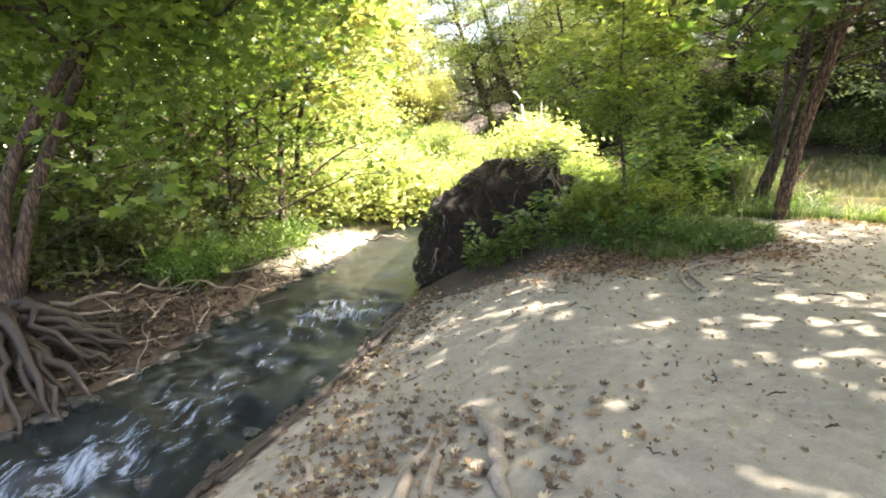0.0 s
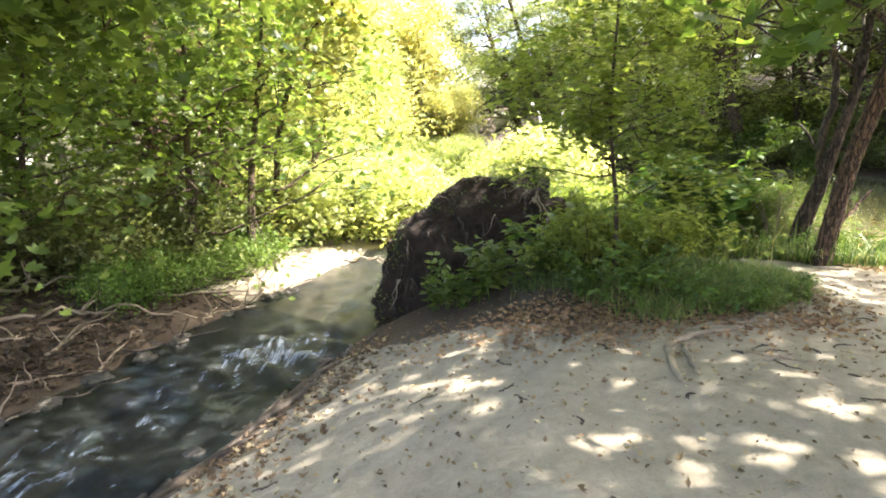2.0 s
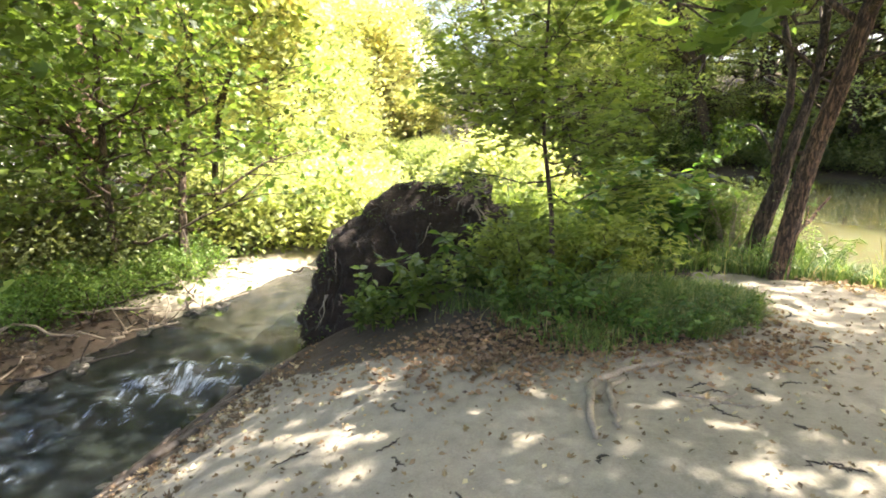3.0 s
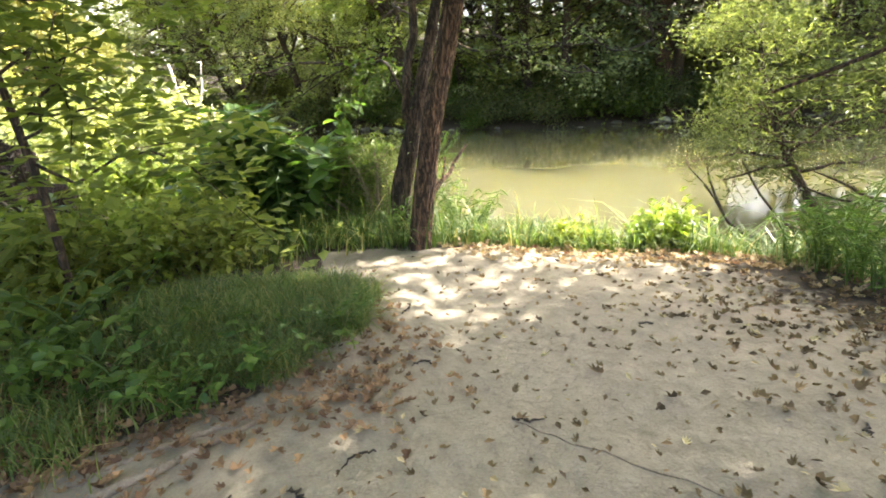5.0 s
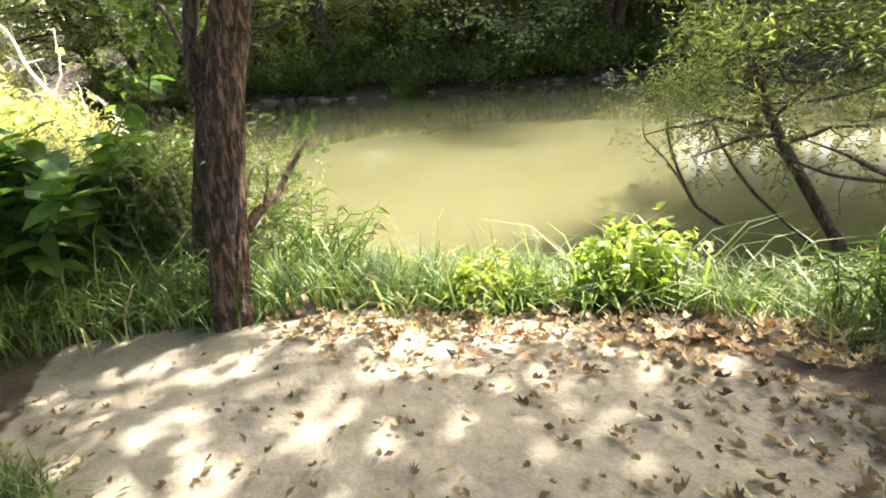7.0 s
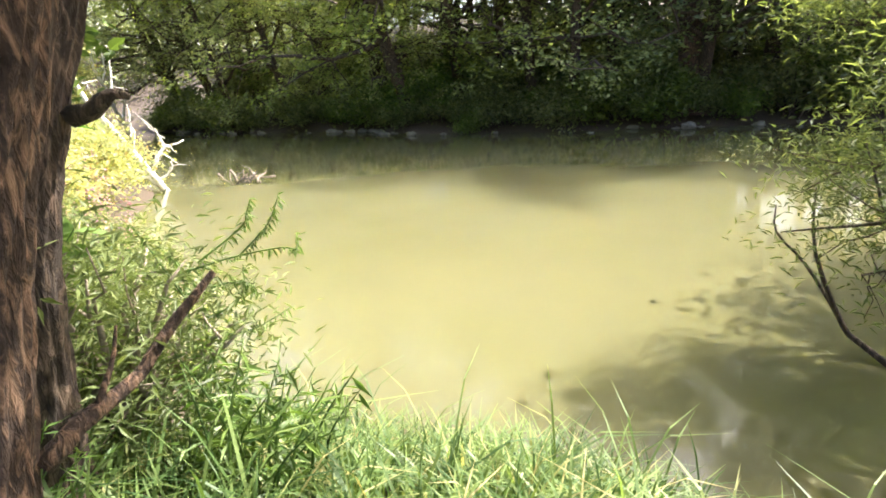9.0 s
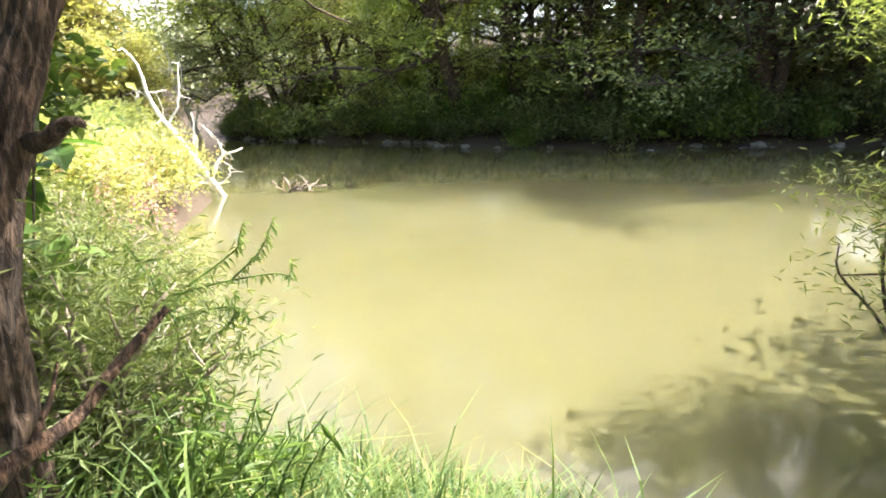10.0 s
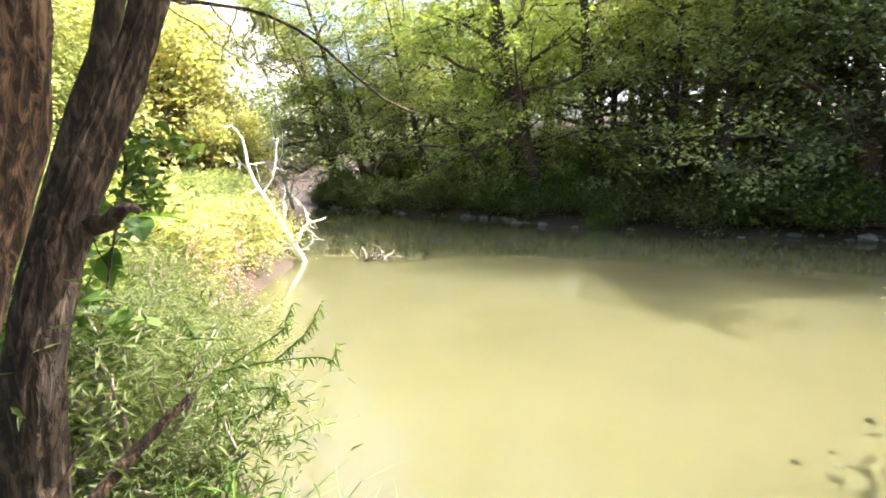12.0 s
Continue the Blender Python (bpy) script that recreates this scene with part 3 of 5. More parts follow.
# ---- far side of the river ----
def far_side():
    rng = np.random.default_rng(11)
    n = len(FAR_LINE)
    kinds = [bush("bush", "dense dark-green bush hanging over the far waterline", (0, 0, -60), 2.3, 2.6, 40 + k, 14, (M_LEAF_DARK, M_LEAF, M_LEAF_DARK)[k], 0.24, 26, group="far bank bushes", spread=0.36) for k in range(3)]
    for k in range(3):
        spots(kinds[k], [tuple(FAR_LINE[i] + FAR_OUT[i] * rng.uniform(0.1, 1.4)) for i in range(k, n - 2, 3)], rng, 0.35, 0.9)
    for i in list(range(0, n - 1, 2)) + list(range(1, n - 1, 2)):
        p = FAR_LINE[i] + FAR_OUT[i] * (rng.uniform(3.0, 7.5) if i % 2 == 0 else rng.uniform(8, 14))
        copy_thing(kinds[i // 2 % 3], pose(p[0], p[1], ground_z(*p), 0, 0, rng.uniform(0, 360)) @ Matrix.Scale(rng.uniform(1.3, 2.0), 4))
    for x, y in ((25.6, 24.2), (28.0, 26.0), (23.2, 24.6)):
        copy_thing(kinds[0], pose(x, y, ground_z(x, y), 0, 0, x * 40) @ Matrix.Scale(1.8, 4))
    for i in sorted(rng.choice(np.arange(6, 54), 64)):
        p = FAR_LINE[i] + FAR_OUT[i] * rng.uniform(-0.6, 0.3) + rng.normal(0, 0.45, 2)
        boulder((p[0], p[1], RIVER_Z + rng.uniform(-0.05, 0.12)), rng.uniform(0.09, 0.3), int(rng.integers(60, 9000)), "far bank boulders", M_ROCK_PALE)
    # an old tree with a flared, ivy-dark butt close to the water, and a bare pale limb
    tree("tree", "old tree with thick flared trunk above the far bank", (24.0, 22.6, ground_z(24.0, 22.6)), [(0, 0, -0.3), (0.1, 0.1, 1.2), (-0.3, 0.2, 4), (-0.8, 0.3, 9), (-0.5, 0, 14)],
         (0.95, 0.5, 0.42, 0.25, 0.06), 77, 22, 4.5, 0.35, 46, 0.65, 0.33, M_BARK, M_LEAF_DARK, sides=12)
    limb = Geo()
    tube(limb, smooth_line([(22.6, 23.8, 5.2), (20.6, 24.6, 4.9), (19.6, 25.6, 5.3), (19.0, 25.9, 4.9), (18.4, 26.2, 4.6)], 14), (0.12, 0.08, 0.04), 6, 0.1)
    tagged(part("bare_limb", limb, M_ROOT), "crooked bare limb reaching out of the dark foliage", "branch")


far_side()


# ---- upstream: turning trees, low meadow bushes, limestone hill ----
def upstream():
    rng = np.random.default_rng(12)
    y = tree("tree", "rounded tree in yellowing leaf on the sunlit bank", (0, 0, -60), [(0, 0, -0.4), (0.1, 0, 2.5), (-0.1, 0.2, 5.5), (0, 0, 8.6)], (0.2, 0.16, 0.1, 0.02), 31, 24, 3.4, 0.08, 60, 0.55, 0.27,
             M_BARK_DARK, M_LEAF_YELLOW, lift=(-5, 50), group="yellowing trees")
    spots(y, [(-4.2, 36.5), (-8.5, 35), (-12.5, 31), (-14, 38), (-10.5, 41), (-7.0, 31)], rng, 0.95, 1.15)
    for x, yy, k in ((-4.6, 41.0, 0.72), (-2.0, 41.0, 0.5), (-7.4, 44.0, 1.1)):
        copy_thing(y, pose(x, yy, ground_z(x, yy), 0, 0, 70 * x) @ Matrix.Scale(k, 4))
    copy_thing(y, pose(-1.3, 37, ground_z(-1.3, 37), 0, 0, 50) @ Matrix.Scale(0.52, 4))
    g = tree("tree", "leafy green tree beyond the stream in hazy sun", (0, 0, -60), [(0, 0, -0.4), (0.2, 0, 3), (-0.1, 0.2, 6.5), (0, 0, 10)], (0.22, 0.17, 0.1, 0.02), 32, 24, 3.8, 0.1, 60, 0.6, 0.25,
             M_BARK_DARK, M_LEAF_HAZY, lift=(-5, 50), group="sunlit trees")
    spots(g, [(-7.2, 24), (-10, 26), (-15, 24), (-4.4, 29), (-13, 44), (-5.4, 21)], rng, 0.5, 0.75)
    b = bush("bush", "low yellow-green bush with sun glare put into its leaf colour", (0, 0, -60), 1.1, 1.3, 33, 16, M_LEAF_HAZY, 0.11, 50, group="sunlit bushes")
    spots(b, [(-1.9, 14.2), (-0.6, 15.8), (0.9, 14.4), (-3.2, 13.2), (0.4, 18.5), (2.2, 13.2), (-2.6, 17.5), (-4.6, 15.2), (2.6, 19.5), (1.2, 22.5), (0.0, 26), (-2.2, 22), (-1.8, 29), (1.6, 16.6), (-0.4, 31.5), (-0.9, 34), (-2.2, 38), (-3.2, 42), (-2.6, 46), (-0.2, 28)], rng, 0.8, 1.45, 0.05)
    p = bush("bush", "seeding meadow bush, straw yellow and dusty pink", (0, 0, -60), 1.0, 1.25, 34, 18, M_LEAF_YELLOW, 0.08, 60, group="meadow bushes")
    spots(p, [(2.5, 16.2), (3.1, 17.8), (1.7, 18.2), (3.0, 14.2), (2.9, 20.6), (1.4, 20.4), (2.0, 24)], rng, 0.7, 1.1, 0.05)
    for x, yy in ((3.55, 13.2), (3.4, 14.9), (3.6, 15.8), (4.05, 12.3), (3.75, 12.9)):
        flower_spikes(x, yy, rng)
    # hill
    gx, gy = np.linspace(-150, 60, 90), np.linspace(105, 300, 60)
    X, Y = np.meshgrid(gx, gy)
    top = np.interp(X, [-150, -70, -30, -18, -5, 15, 60], [50, 58, 60, 46, 26, 16, 10])
    rise = np.clip((Y - 112) / 70, 0, 1)
    step = np.clip((Y - 150 + 6 * wave(X, Y, 0.09, 1)) / 7, 0, 1) * 0.45
    Z = top * (0.55 * rise + step) + 2.2 * wave(X, Y, 0.35, 0.2) + 1.0 * wave(X, Y, 0.9, 1.7)
    nx = len(gx)
    i = np.arange(len(gy) - 1)[:, None] * nx + np.arange(nx - 1)[None]
    F = np.stack([i, i + 1, i + nx + 1, i + nx], -1).reshape(-1, 4)
    hill = part("hill", Geo().add(np.stack([X, Y, Z], -1).reshape(-1, 3), [F]), M_CLIFF)
    tagged(hill, "distant pale limestone hill with scattered trees", "hill", kind="structure")
    crowns = Geo()
    hx, hy = rng.uniform(-90, 20, 900), rng.uniform(112, 200, 900)
    hz = np.interp(hx, [-150, -70, -30, -18, -5, 15, 60], [50, 58, 60, 46, 26, 16, 10]) * (0.55 * np.clip((hy - 112) / 70, 0, 1) + np.clip((hy - 150 + 6 * wave(hx, hy, 0.09, 1)) / 7, 0, 1) * 0.45)
    keep = (np.abs(hy - 151) > 7) | (rng.uniform(0, 1, 900) < 0.12)
    scatter(crowns, OVAL, clumps(np.column_stack([hx, hy, hz + 2])[keep], 36, 1.5, rng, 0.9), 1.6, 0.3, 0.4, rng)
    wx, wy = rng.uniform(-45, 30, 330), rng.uniform(68, 112, 330)
    wz = terrain(wx, wy) + rng.uniform(0.5, 5.5, 330)
    scatter(crowns, OVAL, clumps(np.column_stack([wx, wy, wz]), 60, 1.4, rng, 0.8), 0.8, 0.4, 0.4, rng)
    tagged(part("hill_woods", crowns, M_FAR, smooth=False), "scattered hazy woods on the distant hill", "woods", kind="stuff")


def flower_spikes(x, y, rng):
    ob = thing("flowering_plant", on_ground(x, y), "tall stems with fading purple flower spikes", "flower", "flower spikes")
    for i in range(5):
        stem, bloom = Geo(), Geo()
        b = rng.normal(0, 0.12, 2)
        P = bend((b[0], b[1], -0.1), (b[0] * 2, b[1] * 2, rng.uniform(0.9, 1.25)), 8, 0, 0.04, rng)
        tube(stem, P, (0.006, 0.003), 4)
        scatter(bloom, OVAL, clumps(np.repeat(P[4:], 3, axis=0), 9, 0.022, rng, 2.5), 0.035, 0.2, 0.3, rng)
        st = part("stem", stem, M_HERB, ob)
        part("flower_spike", bloom, M_PURPLE, st, "dusty purple flower spike", smooth=False)


upstream()


# ---- wood on the left of the stream ----
def left_wood():
    rng = np.random.default_rng(13)
    # leaning twin-stemmed tree with roots washed out by the stream
    base = np.array((-4.9, 5.5, -0.35))
    L1 = np.array([(-4.95, 5.5, -1.0), (-4.86, 5.55, -0.3), (-4.8, 5.6, 0.4), (-4.68, 5.7, 1.2), (-4.42, 5.92, 1.85), (-3.98, 6.2, 2.55), (-3.5, 6.5, 3.3), (-2.6, 6.6, 5.2), (-1.0, 6.4, 7.6)]) - base
    L2 = np.array([(-4.78, 5.6, 0.0), (-4.54, 5.79, 0.95), (-4.19, 6.05, 1.85), (-3.86, 6.28, 2.6), (-3.7, 6.9, 4.2), (-3.8, 7.4, 6.2)]) - base
    t = tree("tree", "leaning twin-stemmed tree with washed-out roots on the stream bank", base, L1, (0.16, 0.09, 0.075, 0.062, 0.025), 51, 26, 4.2, 0.62, 66, 0.5, 0.13, M_BARK_DARK, M_LEAF, LOBED, (0, 45), 4,
             more=[(L2, (0.09, 0.07, 0.056, 0.02), 9, 2.4)])
    for i in range(34):
        az = rng.uniform(-2.2, 1.2)
        r = rng.uniform(0.35, 1.3)
        e = base + (r * math.cos(az), r * math.sin(az), 0)
        e[2] = max(-1.08, ground_z(e[0], e[1]) - 0.04)
        P = bend(base + (0.12 * math.cos(az), 0.12 * math.sin(az), rng.uniform(-0.25, 0.4)), e, 8, rng.uniform(0.0, 0.18), 0.09, rng)
        g = Geo()
        tube(g, P - base, (rng.uniform(0.05, 0.09), 0.02), 7, 0.12, rng)
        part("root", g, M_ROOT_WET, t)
    # bole and pale trunks further back
    for x, y, h, r, bark, lean, lab in ((-6.0, 12.4, 11, 0.24, M_BARK, 0.35, "straight brown-barked tree behind the stream"), (-9.3, 13.2, 12, 0.2, M_BARK_PALE, -0.1, "pale mottled-barked tree among undergrowth"),
                                        (-7.9, 12.2, 11, 0.12, M_BARK_PALE, 0.1, "slender pale-barked tree among undergrowth"), (-10.6, 11.2, 11, 0.16, M_BARK_PALE, 0.3, "pale mottled-barked tree among undergrowth"),
                                        (-8.0, 9.2, 10, 0.13, M_BARK_DARK, 0.4, "dark slender tree above the stream bank")):
        tree("tree", lab, on_ground(x, y), [(0, 0, -0.3), (lean * 0.3, 0, h * 0.25), (lean, 0.1, h * 0.6), (lean * 1.6, 0, h)], (r * 1.25, r, r * 0.7, 0.03), int(100 + 10 * x * x + y), 22, 3.0, 0.22, 34, 0.45, 0.15, bark, M_LEAF, OVAL, (-15, 40))
    # young maples whose boughs hang over the water
    k1 = tree("tree", "young broad-leaved tree with boughs hanging towards the stream", (0, 0, -60), [(0, 0, -0.3), (0.2, -0.1, 1.6), (0.5, -0.3, 3.4), (0.9, -0.4, 5.6)], (0.08, 0.06, 0.04, 0.015), 53, 20, 2.4, 0.16, 14, 0.3, 0.12,
              M_BARK_DARK, M_LEAF, LOBED, (-12, 40), 4, group="hanging young trees")
    for i, (x, y, rz, sc) in enumerate(((-4.3, 10.4, 0, 1.0), (-6.1, 8.8, 40, 0.85), (-7.0, 7.4, 20, 0.75), (-3.6, 11.2, 80, 1.1))):
        m = pose(*on_ground(x, y), 0, 0, rz) @ Matrix.Scale(sc, 4)
        if i:
            copy_thing(k1, m)
        else:
            first = m
    k1.matrix_basis = first
    tree("tree", "slender tree whose yellowing sprays hang over the stream", on_ground(-3.7, 12.7), [(0, 0, -0.3), (0.4, -0.1, 2.4), (1.2, -0.2, 4.2), (2.2, -0.3, 5.2)], (0.07, 0.06, 0.04, 0.012), 57, 16, 1.5, 0.45, 20, 0.26, 0.13,
         M_BARK_DARK, M_LEAF_YELLOW, LOBED, (-35, 20), 4)
    b = bush("bush", "tangled shady undergrowth bush on the stream bank", (0, 0, -60), 1.1, 1.2, 54, 16, M_LEAF_DARK, 0.1, 50, group="stream bank bushes")
    spots(b, [(-5.6, 9.6), (-6.6, 8.6), (-4.6, 10.8), (-7.8, 7.6), (-8.6, 10.0), (-9.6, 8.2), (-6.2, 11.2), (-4.4, 12.6), (-11, 9.6), (-7.4, 5.6), (-9.2, 6.2), (-12.5, 12), (-8.4, 12.6), (-11.4, 15)], rng, 0.8, 1.3)
    w = tree("tree", "leafy tree deep in the shaded wood", (0, 0, -60), [(0, 0, -0.3), (0.2, 0, 3), (-0.1, 0.2, 7), (0, 0, 12)], (0.2, 0.17, 0.1, 0.03), 55, 24, 3.6, 0.1, 48, 0.6, 0.2, M_BARK_DARK, M_LEAF, OVAL, (-10, 45), group="wood trees")
    spots(w, [(-13, 16), (-10, 18), (-14.5, 9), (-16, 14), (-7.5, 17.5), (-12, 4.5), (-17, 20), (-19, 8), (-12.5, 21)], rng, 0.85, 1.15)
    # driftwood along the far edge of the stream
    sticks = []
    for q in range(34):
        y = rng.uniform(4.6, 10.2)
        x = np.interp(y, STREAM_MID[:, 1], STREAM_MID[:, 0] - STREAM_HALF) + rng.uniform(-1.1, 0.12)
        az, L = rng.normal(1.2, 0.7), rng.uniform(0.4, 1.3)
        sticks.append(((x, y, -1.2), (x + L * math.cos(az), y + L * math.sin(az), -1.2), rng.uniform(0.01, 0.026)))
    for a, e, r in (((-4.5, 8.6, -0.75), (-2.9, 9.5, -0.8), 0.03), ((-4.9, 8.1, -0.7), (-3.2, 8.5, -0.9), 0.025), ((-5.8, 7.3, -0.6), (-4.3, 8.3, -0.78), 0.035), ((-4.0, 9.2, -0.85), (-3.0, 9.9, -0.5), 0.02), ((-1.9, 11.9, -0.85), (-0.9, 11.4, -0.8), 0.03),
                    ((-5.4, 6.9, -0.75), (-4.2, 7.4, -0.95), 0.03), ((-6.4, 8.0, -0.4), (-5.0, 8.9, -0.3), 0.03), *sticks):
        g = Geo()
        P = bend(a, e, 9, 0.05, 0.1, rng)
        P[:, 2] = np.maximum(P[:, 2], np.maximum(terrain(P[:, 0], P[:, 1]), STREAM_Z) + r * 0.6)
        tube(g, P, (r, r * 0.4), 6, 0.1, rng)
        for q in range(3):
            s = P[int(rng.integers(2, 7))]
            tube(g, bend(s, s + rng.normal(0, 0.22, 3) + (0, 0, 0.12), 4, 0, 0.1, rng), (r * 0.5, r * 0.15), 5, 0, rng)
        tagged(part("driftwood", g, M_ROOT if r > 0.022 else M_ROOT_WET), "grey driftwood branch lying along the stream bank", "branch", "driftwood")


def stream_edge_bushes():
    """Low dark growth that hangs over the wooded edge of the stream."""
    rng = np.random.default_rng(14)
    b = bush("bush", "low dark undergrowth hanging over the stream edge", (0, 0, -60), 0.75, 0.8, 55, 14, M_HERB, 0.07, 40, group="stream edge bushes")
    places = []
    for y in (8.6, 9.4, 10.4, 11.2):
        x = np.interp(y, STREAM_MID[:, 1], STREAM_MID[:, 0]) - np.interp(y, STREAM_MID[:, 1], STREAM_HALF)
        places.append((x - rng.uniform(0.9, 1.3), y))
        if y > 5:
            places.append((x - rng.uniform(1.6, 2.1), y + 0.3))
    spots(b, places, rng, 0.6, 0.95, 0.05)


left_wood()
stream_edge_bushes()


# ---- upturned root plate and the plants round it ----
def root_plate():
    rng = np.random.default_rng(14)
    c = np.array((0.82, 8.75, -0.12))
    n, k = 70, 110
    th, ph = np.meshgrid(np.linspace(0.02, math.pi - 0.02, n), np.linspace(0, 2 * math.pi, k, endpoint=False), indexing="ij")
    D = np.stack([np.sin(th) * np.cos(ph), np.sin(th) * np.sin(ph), np.cos(th)], -1)
    sq = np.sign(D) * np.abs(D) ** 0.75
    V = sq * np.array((1.2, 0.5, 0.98))
    for a in range(n):
        for b in range(k):
            d = Vector(D[a, b])
            V[a, b] *= 1 + 0.16 * noise.noise(d * 2.2) + 0.1 * noise.noise(d * 6.0) + 0.05 * noise.noise(d * 15)
    V[..., 0] += -0.30 * (V[..., 2] < 0) * np.abs(V[..., 2]) + 0.25 * np.clip(V[..., 2], 0, 1)
    V[..., 2] += 0.16 * V[..., 0]
    V[..., 1] -= 0.25 * np.clip(-V[..., 2], 0, 1) - 0.12 * np.clip(V[..., 2], 0, 1)
    i = np.arange(n - 1)[:, None] * k
    j = np.arange(k)[None]
    F = np.stack([i + j, i + k + j, i + k + (j + 1) % k, i + (j + 1) % k], -1).reshape(-1, 4)
    body = Geo().add(V.reshape(-1, 3), [F])
    ob = thing("root_plate", c, "upturned root plate of a fallen tree, dark soil and hanging roots", "tree root")
    part("soil", body, M_SOIL, ob)
    P = V.reshape(-1, 3)
    front = np.where((P[:, 1] < -0.12))[0]
    hang = Geo()

    def pale_root(pts, r):
        g = Geo()
        tube(g, pts, r, 5, 0.08, rng)
        part("pale_root", g, M_ROOT, ob)

    for q in range(260):
        s = P[front[int(rng.integers(0, len(front)))]] * 1.0
        L = rng.uniform(0.12, 0.5)
        e = s + (rng.normal(0, 0.1), -rng.uniform(0.02, 0.16), -L)
        if q % 7:
            tube(hang, bend(s, e, 6, 0, 0.09, rng), (rng.uniform(0.006, 0.02), 0.003), 4, 0, rng)
        else:
            pale_root(bend(s, e, 6, 0, 0.09, rng), (rng.uniform(0.006, 0.016), 0.003))
    top = np.where(P[:, 2] > 0.62)[0]
    for q in range(60):
        s = P[top[int(rng.integers(0, len(top)))]]
        P2 = bend(s, s + rng.normal(0, 0.16, 3) + (0, 0, 0.05), 5, 0, 0.12, rng)
        if q % 3:
            tube(hang, P2, (rng.uniform(0.005, 0.014), 0.002), 4, 0, rng)
        else:
            pale_root(P2, (0.01, 0.003))
    for q in range(9):
        s = np.array((rng.uniform(0.75, 1.15), -0.3, rng.uniform(0.2, 0.95)))
        pale_root(bend(s, s + (rng.normal(0, 0.15), -0.1, -rng.uniform(0.3, 0.8)), 7, 0, 0.09, rng), (0.018, 0.005))
    part("root_fringe", hang, M_ROOT_WET, ob)
    moss = Geo()
    scatter(moss, OVAL, clumps(P[top][::23] + (0, 0, 0.02), 9, 0.05, rng, 0.4), 0.035, 0.5, 0.4, rng)
    scatter(moss, OVAL, clumps(P[np.where((P[:, 0] < -0.9) & (P[:, 1] < 0.05))[0]][::9], 10, 0.05, rng), 0.04, 0.4, 0.4, rng)
    part("moss", moss, M_GRASS, ob, "dry moss and seedlings", smooth=False)


root_plate()


def herb(label, at, stems, height, lean, seed, size=0.12, leaf=None, shape=FULL, step=0.07, group="", droop=0.35):
    """Upright stems with leaves in pairs all the way up."""
    rng = np.random.default_rng(seed)
    st, lv = Geo(), Geo()
    pos, head = [], []
    for i in range(stems):
        az, h = rng.uniform(0, 6.28), height * rng.uniform(0.6, 1.05)
        b = rng.normal(0, lean * 0.35, 2)
        P = smooth_line([(b[0], b[1], -0.06), (b[0] + lean * 0.25 * math.cos(az), b[1] + lean * 0.25 * math.sin(az), h * 0.55), (b[0] + lean * math.cos(az), b[1] + lean * math.sin(az), h)], 14)
        tube(st, P, (0.006 + 0.004 * height, 0.002), 5)
        m = max(5, int(h / step))
        for q in range(m):
            f = 0.22 + 0.78 * (q + 0.5) / m
            p = P[min(13, int(f * 13))]
            for a in (0, math.pi):
                pos.append(p)
                head.append((math.cos(q * 1.6 + a), math.sin(q * 1.6 + a), 0.15))
    scatter(lv, shape, pos, size, 0.6, 0.3, rng, head, droop)
    ob = thing("leafy_plant", at, label, "plant", group)
    part("stem_tangle", st, M_HERB, ob)
    part("leaves", lv, leaf or M_HERB, ob, smooth=False)
    return ob


def blades(geo, pos, height, width, curl, rng):
    """Grass blades, each a narrow strip that bends over."""
    n = len(pos)
    pos = np.asarray(pos, float)
    az = rng.uniform(0, 2 * math.pi, n)
    h = height * rng.uniform(0.55, 1.2, n)
    c = curl * rng.uniform(0.3, 1.4, n)
    w = width * rng.uniform(0.6, 1.3, n)
    o, s = np.stack([np.cos(az), np.sin(az), 0 * az], -1), np.stack([-np.sin(az), np.cos(az), 0 * az], -1)
    rows = []
    for t in (0.0, 0.35, 0.7):
        m = pos + o * (c * h * t * t)[:, None] + np.array((0, 0, 1)) * (h * (t - 0.35 * c * t * t))[:, None]
        rows += [m - s * (w * (1 - 0.5 * t))[:, None], m + s * (w * (1 - 0.5 * t))[:, None]]
    rows.append(pos + o * (c * h)[:, None] + np.array((0, 0, 1)) * (h * (1 - 0.5 * c))[:, None])
    V = np.stack(rows, 1)
    off = np.arange(n)[:, None, None] * 7
    geo.add(V.reshape(-1, 3), [(np.array([[0, 1, 3, 2], [2, 3, 5, 4]])[None] + off).reshape(-1, 4), (np.array([[4, 5, 6]])[None] + off).reshape(-1, 3)])


